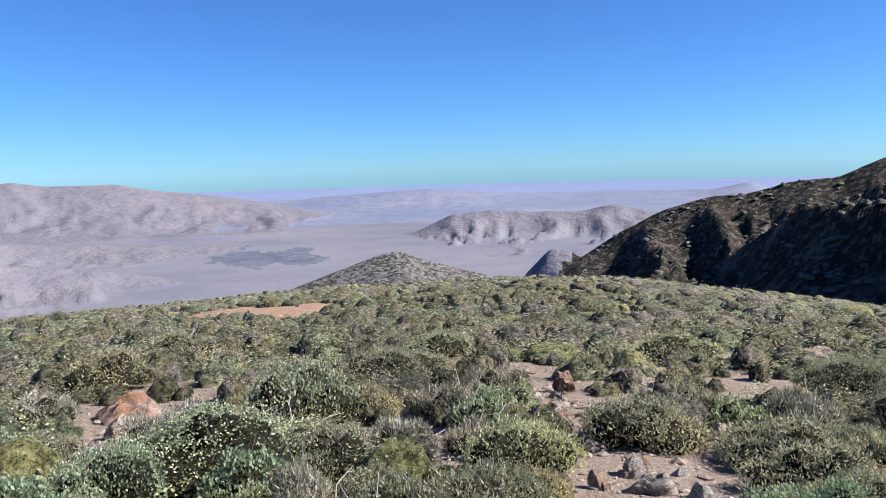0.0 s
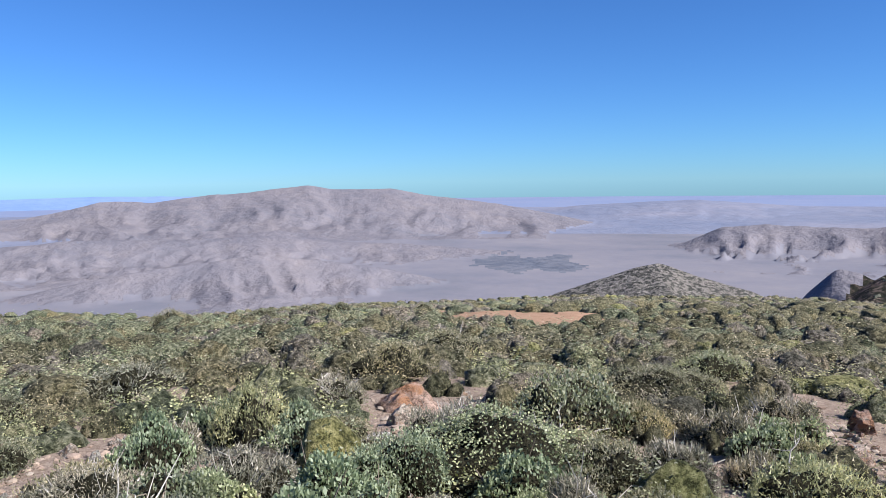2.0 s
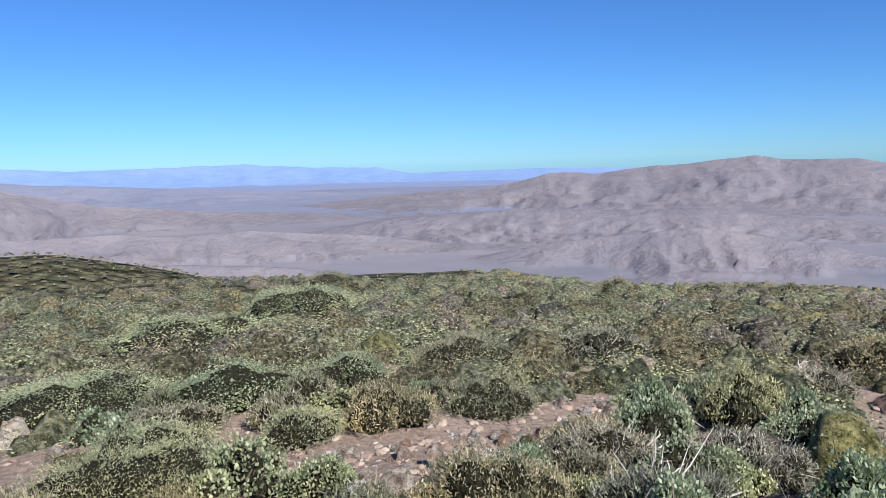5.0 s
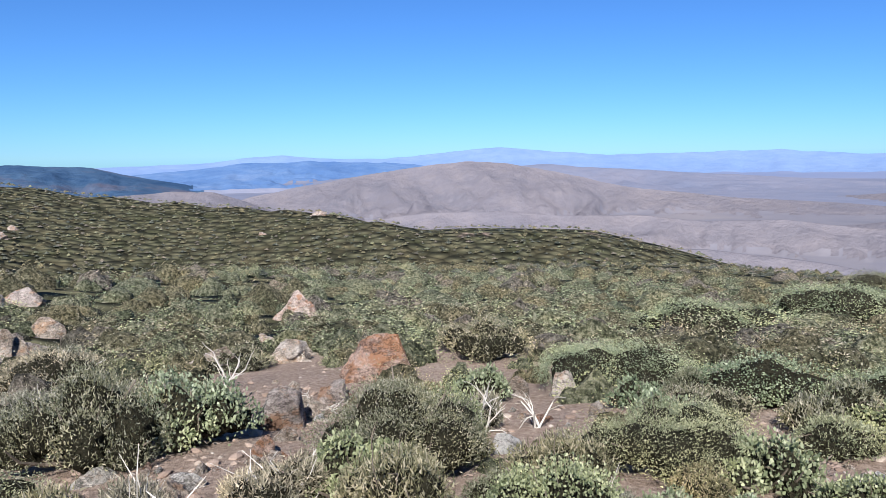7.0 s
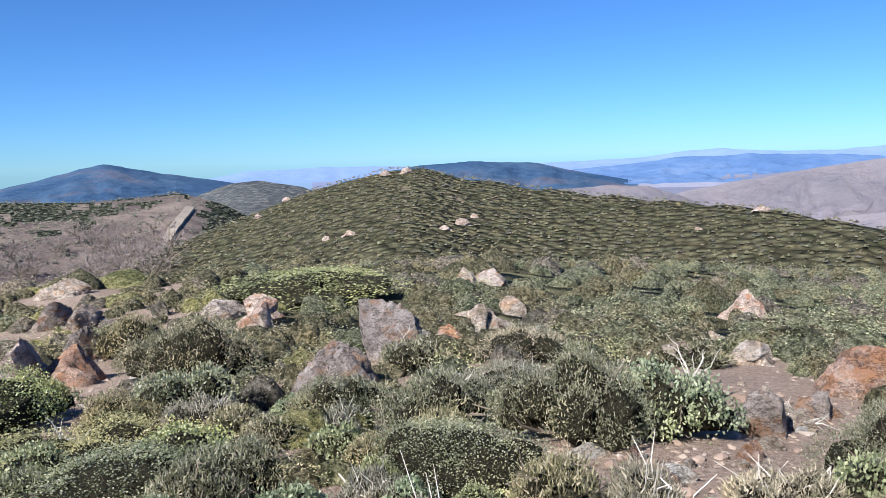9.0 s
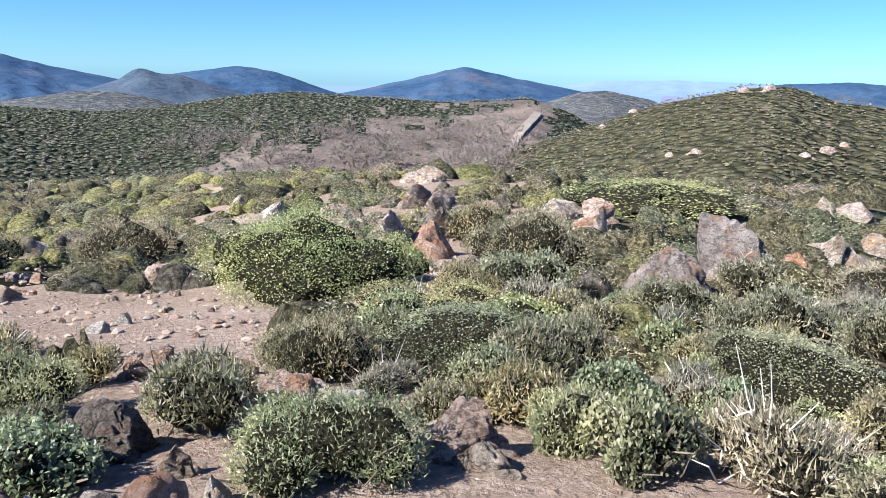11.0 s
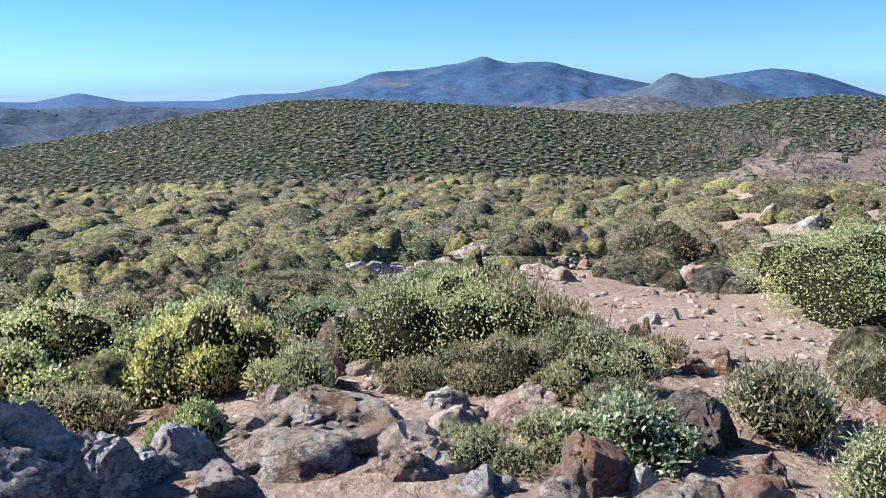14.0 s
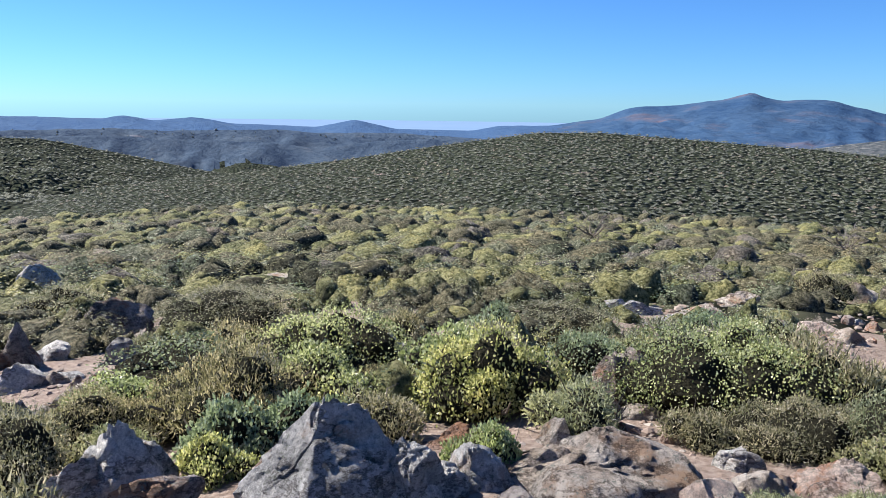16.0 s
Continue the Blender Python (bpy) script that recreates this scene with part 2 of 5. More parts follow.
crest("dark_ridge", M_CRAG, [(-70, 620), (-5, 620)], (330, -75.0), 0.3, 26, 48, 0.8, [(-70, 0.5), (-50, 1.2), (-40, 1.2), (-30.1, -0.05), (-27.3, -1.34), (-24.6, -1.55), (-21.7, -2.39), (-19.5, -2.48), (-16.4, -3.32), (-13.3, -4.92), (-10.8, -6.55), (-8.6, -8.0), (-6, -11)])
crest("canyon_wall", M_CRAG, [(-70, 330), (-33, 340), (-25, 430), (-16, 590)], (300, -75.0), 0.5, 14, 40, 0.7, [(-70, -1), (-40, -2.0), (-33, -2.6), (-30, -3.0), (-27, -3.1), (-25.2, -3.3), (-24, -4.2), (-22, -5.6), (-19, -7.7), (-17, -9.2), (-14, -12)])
crest("stony_cone", M_STONY, [(-10, 430), (20, 430)], (340, -70.0), 0.4, 3, 30, 0.8, [(-8, -11), (-3.3, -8.0), (0.9, -6.84), (3.3, -6.05), (5.1, -6.4), (7.7, -7.34), (11, -8.5), (14, -11)])
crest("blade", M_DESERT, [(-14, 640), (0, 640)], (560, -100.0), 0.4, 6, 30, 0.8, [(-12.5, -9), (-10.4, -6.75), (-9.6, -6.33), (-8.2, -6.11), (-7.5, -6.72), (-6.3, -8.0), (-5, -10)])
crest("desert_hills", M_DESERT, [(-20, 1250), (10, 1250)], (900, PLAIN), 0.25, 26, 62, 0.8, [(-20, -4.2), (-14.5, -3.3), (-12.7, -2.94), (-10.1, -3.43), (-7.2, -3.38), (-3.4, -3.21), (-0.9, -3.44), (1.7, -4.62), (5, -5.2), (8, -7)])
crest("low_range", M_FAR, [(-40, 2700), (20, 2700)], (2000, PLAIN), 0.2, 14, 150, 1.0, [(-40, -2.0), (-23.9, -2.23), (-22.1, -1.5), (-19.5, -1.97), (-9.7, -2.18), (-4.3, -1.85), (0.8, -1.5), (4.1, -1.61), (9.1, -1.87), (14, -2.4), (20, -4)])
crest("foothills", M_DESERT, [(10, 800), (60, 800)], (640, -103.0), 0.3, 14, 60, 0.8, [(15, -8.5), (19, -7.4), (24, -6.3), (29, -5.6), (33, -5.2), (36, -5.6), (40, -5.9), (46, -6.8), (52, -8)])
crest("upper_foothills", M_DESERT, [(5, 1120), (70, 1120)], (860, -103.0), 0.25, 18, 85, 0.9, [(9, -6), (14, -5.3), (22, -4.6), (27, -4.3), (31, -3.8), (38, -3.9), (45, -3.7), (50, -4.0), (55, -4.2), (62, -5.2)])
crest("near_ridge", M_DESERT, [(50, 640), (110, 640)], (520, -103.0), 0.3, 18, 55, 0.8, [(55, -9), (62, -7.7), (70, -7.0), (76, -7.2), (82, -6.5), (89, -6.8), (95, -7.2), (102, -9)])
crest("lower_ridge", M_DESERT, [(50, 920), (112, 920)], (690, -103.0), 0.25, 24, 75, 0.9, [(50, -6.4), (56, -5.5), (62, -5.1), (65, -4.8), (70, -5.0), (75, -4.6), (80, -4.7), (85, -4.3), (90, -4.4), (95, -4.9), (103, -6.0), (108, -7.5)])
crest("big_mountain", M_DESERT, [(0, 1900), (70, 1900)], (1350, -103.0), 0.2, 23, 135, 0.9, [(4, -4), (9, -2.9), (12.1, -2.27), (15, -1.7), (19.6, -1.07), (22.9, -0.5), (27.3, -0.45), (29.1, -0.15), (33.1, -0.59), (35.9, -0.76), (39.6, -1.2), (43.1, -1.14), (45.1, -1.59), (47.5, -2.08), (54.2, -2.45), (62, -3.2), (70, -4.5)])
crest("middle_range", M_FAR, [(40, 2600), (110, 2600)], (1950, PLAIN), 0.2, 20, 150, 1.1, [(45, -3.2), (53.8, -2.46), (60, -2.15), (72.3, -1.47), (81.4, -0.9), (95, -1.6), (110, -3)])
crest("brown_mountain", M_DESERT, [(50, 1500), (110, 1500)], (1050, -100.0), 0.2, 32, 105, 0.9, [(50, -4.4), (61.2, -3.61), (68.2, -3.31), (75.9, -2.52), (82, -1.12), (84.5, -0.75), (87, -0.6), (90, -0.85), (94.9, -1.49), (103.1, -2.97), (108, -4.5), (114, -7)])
crest("far_blue_range", M_HAZE_BLUE, [(20, 4400), (300, 4400)], (3700, -104), 0.2, 16, 260, 1.0, [(20, -1.9), (35.9, -0.88), (43.5, -0.73), (53.3, -0.93), (55.8, -0.45), (60.4, -0.35), (65.8, -0.01), (72.2, -0.14), (76.7, -0.23), (81.4, 0.08), (85, 0.42), (93, -0.33), (97, -0.3), (100.6, 0.0), (103, -0.1), (106, -0.5), (111, -0.62), (118, -0.8), (124.8, -0.58), (128.5, -0.47), (134.6, -0.57), (137.1, -1.02), (141, -1.5), (150, -1.6), (230, -1.7)])
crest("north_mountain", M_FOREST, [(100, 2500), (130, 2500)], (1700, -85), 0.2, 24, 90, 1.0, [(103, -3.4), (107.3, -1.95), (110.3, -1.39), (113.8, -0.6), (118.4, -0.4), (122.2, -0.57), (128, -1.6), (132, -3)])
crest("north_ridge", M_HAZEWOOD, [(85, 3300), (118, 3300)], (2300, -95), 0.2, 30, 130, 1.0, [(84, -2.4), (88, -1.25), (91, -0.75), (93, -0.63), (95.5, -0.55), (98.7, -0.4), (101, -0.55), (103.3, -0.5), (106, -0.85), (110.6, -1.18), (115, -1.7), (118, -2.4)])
crest("bare_hill", M_DESERT, [(95, 1100), (118, 1100)], (800, -85), 0.2, 12, 45, 1.0, [(99, -5), (103.1, -3.37), (105.5, -2.5), (108.5, -2.41), (112.2, -2.69), (118, -4)])
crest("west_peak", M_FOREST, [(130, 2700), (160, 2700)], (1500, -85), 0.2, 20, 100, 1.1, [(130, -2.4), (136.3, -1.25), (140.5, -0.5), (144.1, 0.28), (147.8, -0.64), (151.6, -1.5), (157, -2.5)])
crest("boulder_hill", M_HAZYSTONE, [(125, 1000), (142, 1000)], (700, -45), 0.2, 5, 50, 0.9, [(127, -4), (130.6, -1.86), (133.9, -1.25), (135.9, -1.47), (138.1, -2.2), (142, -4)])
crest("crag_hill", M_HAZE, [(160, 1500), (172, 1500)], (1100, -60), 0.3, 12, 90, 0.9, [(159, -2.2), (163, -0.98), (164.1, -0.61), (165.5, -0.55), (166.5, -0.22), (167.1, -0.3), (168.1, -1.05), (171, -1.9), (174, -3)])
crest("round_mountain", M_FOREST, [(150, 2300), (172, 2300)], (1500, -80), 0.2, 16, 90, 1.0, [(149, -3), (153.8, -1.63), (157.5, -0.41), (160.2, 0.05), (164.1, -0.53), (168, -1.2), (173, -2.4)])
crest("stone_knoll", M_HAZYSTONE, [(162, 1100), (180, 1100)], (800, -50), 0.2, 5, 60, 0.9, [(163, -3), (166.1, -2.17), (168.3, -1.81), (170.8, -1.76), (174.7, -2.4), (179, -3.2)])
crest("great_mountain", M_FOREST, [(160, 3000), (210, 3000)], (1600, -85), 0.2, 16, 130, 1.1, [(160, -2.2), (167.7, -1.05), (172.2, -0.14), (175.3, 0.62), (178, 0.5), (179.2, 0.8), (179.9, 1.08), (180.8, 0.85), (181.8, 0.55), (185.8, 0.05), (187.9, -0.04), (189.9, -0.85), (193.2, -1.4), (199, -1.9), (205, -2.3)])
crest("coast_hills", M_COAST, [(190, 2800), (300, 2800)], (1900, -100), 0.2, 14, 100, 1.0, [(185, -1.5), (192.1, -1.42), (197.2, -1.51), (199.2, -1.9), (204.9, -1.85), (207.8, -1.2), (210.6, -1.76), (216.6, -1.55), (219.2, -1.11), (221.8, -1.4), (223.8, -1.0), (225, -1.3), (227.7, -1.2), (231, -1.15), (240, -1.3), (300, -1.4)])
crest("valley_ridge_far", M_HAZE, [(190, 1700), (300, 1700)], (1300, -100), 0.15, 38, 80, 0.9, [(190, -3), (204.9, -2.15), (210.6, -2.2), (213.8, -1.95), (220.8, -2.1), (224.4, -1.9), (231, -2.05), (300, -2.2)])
crest("valley_ridge", M_HILL, [(210, 800), (300, 800)], (500, -62), 0.15, 14, 50, 0.9, [(212, -6.5), (216, -5.4), (219.4, -4.77), (224.5, -3.54), (229.2, -2.56), (232, -2.5), (245, -2.4), (300, -3)])
crest("valley_ridge_mid", M_HAZE, [(198, 1250), (232, 1250)], (900, -98), 0.15, 32, 65, 0.9, [(198, -3.0), (202.5, -2.55), (206.6, -2.8), (210.4, -3.35), (214.3, -2.9), (220, -2.7), (225.2, -2.4), (232, -2.5)])
crest("valley_knoll", M_HILL, [(210, 1000), (222, 1000)], (850, -85), 0.2, 8, 50, 0.9, [(211, -6.0), (213.5, -4.61), (215.9, -4.32), (218.2, -4.98), (221, -6.2)])


def land(az, r):
    """Height of the land and its material, at azimuth (degrees) and distance from CENTRE."""
    x, y = CENTRE[0] - np.sin(np.radians(az)) * r, CENTRE[1] + np.cos(np.radians(az)) * r
    rb, eb = curve_at(az, BROW_R, 101), curve_at(az, BROW_EL)
    zb = rb * np.tan(np.radians(eb))
    near = np.interp(r, NEAR_R, NEAR_Z)
    # from the near ground to the brow, then down behind it
    r0 = np.minimum(30.0, rb * 0.6)
    z0 = np.interp(r0, NEAR_R, NEAR_Z)
    u = np.clip((r - r0) / np.maximum(rb - r0, 1), 0, 1)
    z = np.where(r < r0, near, z0 + (zb - z0) * u)
    d = np.maximum(r - rb, 0)
    z = z - curve_at(az, BEYOND) * d * d / (d + 25)
    z = np.maximum(z, PLAIN + 0.6 * fbm(x / 300, y / 300, 4, 9))
    z = z + 0.22 * fbm(x / 3.1, y / 3.1, 4, 3) * np.clip(r / 5, 0.3, 1) + 1.2 * fbm(x / 40, y / 40, 3, 5) * np.clip((r - 15) / 60, 0, 1) * np.clip((rb - r) / 60, 0, 1)
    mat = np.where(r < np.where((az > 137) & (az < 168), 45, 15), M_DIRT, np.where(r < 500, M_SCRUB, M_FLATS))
    # farther ground takes paler, bluer materials with the haze in their colour
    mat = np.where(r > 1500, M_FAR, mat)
    mat = np.where(r > 3000, M_HAZE_PALE, mat)
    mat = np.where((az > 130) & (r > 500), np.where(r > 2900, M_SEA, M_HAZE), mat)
    lateral = np.radians(az)
    for k, (name, m, dist, (fr, fz), back, gully, width, steep, line) in enumerate(CRESTS):
        lo, hi = line[0][0], line[-1][0]
        if fr > np.max(r) or np.max(az) < lo - 8 or np.min(az) > hi + 8:
            continue
        R, el = curve_at(az, dist), curve_at(az, line)
        el = el - 1.5 * np.maximum(0, np.maximum(lo - az, az - hi))
        el = np.maximum(el, -30)
        zc = R * np.tan(np.radians(el))
        u = np.clip((r - fr) / (R - fr), 0, 1)
        foot = np.minimum(fz - 25 * (1 - np.clip((zc - fz) / 25, 0, 1)), zc - 1)
        el_s = np.maximum(curve_at(az, line, 61) - 1.5 * np.maximum(0, np.maximum(lo - az, az - hi)), -30)
        zs = np.maximum(R * np.tan(np.radians(el_s)), foot + 1)
        zk = foot + (zs - foot) * u**steep + (zc - zs) * u**5
        warp = 0.8 * fbm(x / (3 * width), y / (3 * width), 3, 40 + k)
        bend = 0.8 * fbm(x / (2.1 * width) + 9, y / (2.1 * width), 3, 120 + k)
        g = ridged(lateral * R / width + warp * 1.3 + 0.5 * bend, r / (2.0 * width) + bend, 5, 60 + k)
        soft = np.clip((R - r) / (0.35 * (R - fr)), 0, 1)
        relief = np.clip((zc - fz) / (0.02 * R + 8), 0, 1)
        zk = zk - 1.9 * gully * (1 - g) ** 0.8 * soft**0.8 * np.clip(u * 3, 0, 1) * relief
        zk = zk + 0.0012 * R * fbm(lateral * R / (width * 0.35), r * 0 + k, 3, 80 + k) * relief
        b = np.maximum(r - R, 0)
        zk = zk - back * b * b / (b + 0.06 * R)
        zk = np.where((r < fr) | (el < -25), -1e4, zk)
        mat = np.where(zk > z, m, mat)
        z = np.maximum(z, zk)
    return EYE + z, mat


def ground_at(x, y):
    dx, dy = x - CENTRE[0], y - CENTRE[1]
    az = np.degrees(np.arctan2(-dx, dy))
    az = np.where(az < -60, az + 360, az)
    return land(az, np.hypot(dx, dy))[0]


def inside(az, r, spots):
    out = np.zeros(np.shape(r), bool)
    for a, rr, da, dr in spots:
        out |= ((az - a) / da) ** 2 + ((r - rr) / dr) ** 2 < 1
    return out


CLEARINGS = [(10.0, 52, 3.2, 13), (15.5, 58, 4.0, 12), (20.5, 88, 2.4, 24)]
DARK_FLATS = [(12.5, 985, 4.2, 100)]
MEADOWS = [(148.5, 265, 6.5, 60), (142.5, 320, 5, 60), (158, 230, 7, 30), (140, 380, 3, 30)]


def build_land():
    azs = np.concatenate([np.concatenate([np.arange(-33, 125, 0.24), np.arange(125, 236, 0.36)]), np.arange(236, 327, 3.0)])
    rs = set(np.geomspace(1.2, 300, 104)) | set(np.linspace(308, 700, 34)) | set(np.geomspace(715, 3000, 92)) | set(np.geomspace(3060, 4900, 22))
    rs |= {float(k) for k in range(905, 1065, 14)} | {430.0, 420.0, 620.0, 640.0, 1250.0, 2700.0, 1900.0, 2600.0, 1500.0, 4400.0, 2500.0, 3300.0, 1250.0, 1100.0, 1000.0, 2300.0, 3000.0, 2800.0, 1700.0, 800.0}
    rs = np.array(sorted(rs))
    na, nr = len(azs), len(rs)
    A, R = np.meshgrid(azs, rs, indexing="ij")
    Z, mat = land(A, R)
    jag = 1.0 + 0.15 * fbm(A * 3, R / 8, 3, 33)
    mat = np.where((mat <= M_SCRUB) & inside(A, R * jag, CLEARINGS), M_RED, mat)
    mat = np.where((mat == M_HILL) & inside(A * 1.0 + 2 * fbm(A / 2, R / 15, 3, 12), R * (1 + 0.25 * fbm(A / 1.5, R / 12, 3, 35)), MEADOWS), M_MEADOW, mat)
    dark = inside(A + 1.5 * fbm(A / 1.5, R / 60, 4, 19), R * (1 + 0.12 * fbm(A / 2, R / 90, 4, 23)), DARK_FLATS)
    mat = np.where(((mat == M_DESERT) | (mat == M_FLATS)) & dark, M_DARK, mat)
    X, Y = CENTRE[0] - np.sin(np.radians(A)) * R, CENTRE[1] + np.cos(np.radians(A)) * R
    co = np.stack([X, Y, Z], -1).reshape(-1, 3)
    centre_z = float(ground_at(np.array([CENTRE[0]]), np.array([CENTRE[1]]))[0])
    co = np.vstack([co, [[CENTRE[0], CENTRE[1], centre_z]]])
    i = np.arange(na)
    j = np.arange(nr - 1)
    I, J = np.meshgrid(i, j, indexing="ij")
    I2 = (I + 1) % na
    quads = np.stack([I * nr + J, I * nr + J + 1, I2 * nr + J + 1, I2 * nr + J], -1).reshape(-1, 4)[:, ::-1]
    fan = np.stack([np.full(na, na * nr), i * nr, ((i + 1) % na) * nr], -1)[:, ::-1]
    me = bpy.data.meshes.new("ground")
    me.vertices.add(len(co))
    me.vertices.foreach_set("co", co.ravel())
    loops = np.concatenate([quads.ravel(), fan.ravel()])
    starts = np.concatenate([np.arange(len(quads)) * 4, len(quads) * 4 + np.arange(len(fan)) * 3])
    me.loops.add(len(loops))
    me.loops.foreach_set("vertex_index", loops)
    me.polygons.add(len(starts))
    me.polygons.foreach_set("loop_start", starts)
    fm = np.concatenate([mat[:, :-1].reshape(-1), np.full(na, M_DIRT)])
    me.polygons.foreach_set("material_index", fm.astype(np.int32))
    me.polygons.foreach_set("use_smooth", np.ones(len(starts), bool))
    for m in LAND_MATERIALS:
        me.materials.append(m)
    me.update(calc_edges=True)
    me.validate()
    return tagged(new("ground", me), "scrubby hilltop falling to desert plain and hazy mountain ranges", "ground", kind="structure")


ground = build_land()

# ---- helpers for things ----
TO = np.array


def mesh_of(name, verts, faces, materials, indices=None, smooth=False, crease=0):
    """A mesh from arrays; faces is an (n, 3) or (n, 4) array, or a list of such arrays."""
    groups = faces if isinstance(faces, list) else [faces]
    me = bpy.data.meshes.new(name)
    me.vertices.add(len(verts))
    me.vertices.foreach_set("co", np.asarray(verts, np.float32).ravel())
    loops = np.concatenate([g.ravel() for g in groups])
    sizes = np.concatenate([np.full(len(g), g.shape[1]) for g in groups])
    me.loops.add(len(loops))
    me.loops.foreach_set("vertex_index", loops.astype(np.int32))
    me.polygons.add(len(sizes))
    me.polygons.foreach_set("loop_start", (np.cumsum(sizes) - sizes).astype(np.int32))
    if indices is not None:
        me.polygons.foreach_set("material_index", np.asarray(indices, np.int32))
    me.polygons.foreach_set("use_smooth", np.full(len(sizes), smooth))
    for m in materials:
        me.materials.append(m)
    me.update(calc_edges=True)
    if crease:
        me.set_sharp_from_angle(angle=radians(crease))
    return me


def child(name, me, parent, label=""):
    ob = new(name, me)
    ob.parent = parent
    return tagged(ob, label)


def ico(level):
    bm = bmesh.new()
    bmesh.ops.create_icosphere(bm, subdivisions=level, radius=1)
    v = np.array([x.co[:] for x in bm.verts])
    f = np.array([[x.index for x in p.verts] for p in bm.faces])
    bm.free()
    return v / np.linalg.norm(v, axis=1, keepdims=True), f


ICO = {k: ico(k) for k in (1, 2, 3, 4, 5)}


def noise3(p, scale, octaves, seed):
    p = p * scale + 37.0
    return (fbm(p[:, 0], p[:, 1], octaves, seed) + fbm(p[:, 1] + 11, p[:, 2], octaves, seed + 5) + fbm(p[:, 2] + 23, p[:, 0] + 7, octaves, seed + 9)) / 1.8


def tube(points, radii, sides=5):
    """A tapered limb through the points."""
    pts = np.asarray(points, float)
    n = len(pts)
    t = np.gradient(pts, axis=0)
    t /= np.linalg.norm(t, axis=1, keepdims=True) + 1e-9
    up = np.array([0.3, 0.2, 1.0]) if abs(t[0][2]) < 0.9 else np.array([1.0, 0.2, 0.1])
    a = np.cross(t, up)
    a /= np.linalg.norm(a, axis=1, keepdims=True) + 1e-9
    b = np.cross(t, a)
    ang = np.arange(sides) * 2 * np.pi / sides
    v = pts[:, None] + np.asarray(radii)[:, None, None] * (np.cos(ang)[None, :, None] * a[:, None] + np.sin(ang)[None, :, None] * b[:, None])
    i, j = np.meshgrid(np.arange(n - 1), np.arange(sides), indexing="ij")
    j2 = (j + 1) % sides
    f = np.stack([i * sides + j, i * sides + j2, (i + 1) * sides + j2, (i + 1) * sides + j], -1).reshape(-1, 4)
    return v.reshape(-1, 3), f


def joined(pieces):
    vs, fs, k = [], [], 0
    for v, f in pieces:
        vs.append(v)
        fs.append(f + k)
        k += len(v)
    return np.vstack(vs), np.vstack(fs)


# ---- plant and stone materials ----
def leaf_material(name, low, mid, high, rough=0.55, through=0.4):
    m, nt, b = nodes_of(name, rough, 0.3)
    geo = nt.nodes.new("ShaderNodeNewGeometry")
    info = nt.nodes.new("ShaderNodeObjectInfo")
    tone = ramp(nt, geo.outputs["Random Per Island"], [(0.0, low), (0.5, mid), (1.0, high)])
    patch = ramp(nt, noise_node(nt, 0.8, 3).outputs["Fac"], [(0.34, (0.5, 0.55, 0.52)), (0.5, (1, 1, 1)), (0.68, (1.42, 1.34, 1.2))])
    each = ramp(nt, info.outputs["Random"], [(0.0, (0.78, 0.84, 0.8)), (0.5, (1, 1, 1)), (1.0, (1.2, 1.1, 0.92))])
    col = mix(nt, 1.0, mix(nt, 1.0, tone.outputs[0], patch.outputs[0], "MULTIPLY"), each.outputs[0], "MULTIPLY")
    nt.links.new(col, b.inputs["Base Color"])
    tr = nt.nodes.new("ShaderNodeBsdfTranslucent")
    nt.links.new(mix(nt, 1.0, col, (1.18, 1.18, 0.95), "MULTIPLY"), tr.inputs["Color"])
    ms = nt.nodes.new("ShaderNodeMixShader")
    ms.inputs[0].default_value = through
    nt.links.new(b.outputs[0], ms.inputs[1])
    nt.links.new(tr.outputs[0], ms.inputs[2])
    nt.links.new(ms.outputs[0], nt.nodes["Material Output"].inputs["Surface"])
    return m


SAGE = leaf_material("manzanita_leaf", (0.138, 0.171, 0.102), (0.311, 0.36, 0.233), (0.484, 0.524, 0.386), 0.45, 0.4)
OLIVE = leaf_material("chamise_leaf", (0.082, 0.086, 0.053), (0.276, 0.266, 0.175), (0.552, 0.505, 0.416), 0.6, 0.42)
GREY = leaf_material("buckwheat_leaf", (0.112, 0.11, 0.085), (0.269, 0.252, 0.205), (0.504, 0.462, 0.4), 0.8, 0.25)
LIGHT = leaf_material("pale_manzanita_leaf", (0.137, 0.163, 0.067), (0.386, 0.419, 0.199), (0.663, 0.663, 0.428), 0.4, 0.44)
SILVER = leaf_material("brush_leaf", (0.162, 0.175, 0.101), (0.356, 0.371, 0.23), (0.562, 0.562, 0.384), 0.6, 0.42)
YELLOW = leaf_material("yellowish_leaf", (0.127, 0.145, 0.08), (0.3, 0.323, 0.208), (0.463, 0.464, 0.376), 0.5, 0.44)
HILLGREEN = leaf_material("hill_leaf", (0.043, 0.05, 0.046), (0.107, 0.116, 0.102), (0.215, 0.212, 0.194), 0.7, 0.2)
# lumpy shrub core: the shade inside a crown put into a near-black colour
SHADE_CORE = mat_two("shade_dark_core", 6, [(0.3, (0.018, 0.018, 0.011)), (0.7, (0.041, 0.039, 0.026))], 30, [(0.3, (0.009, 0.009, 0.006)), (0.7, (0.068, 0.063, 0.044))], 0.5, 40, 1.0, 0.08)
BARK = mat_two("grey_bark", 8, [(0.3, (0.1, 0.08, 0.06)), (0.7, (0.2, 0.17, 0.14))], 60, [(0.3, (0.09, 0.07, 0.05)), (0.7, (0.26, 0.23, 0.2))], 0.5, 70, 0.6, 0.01)
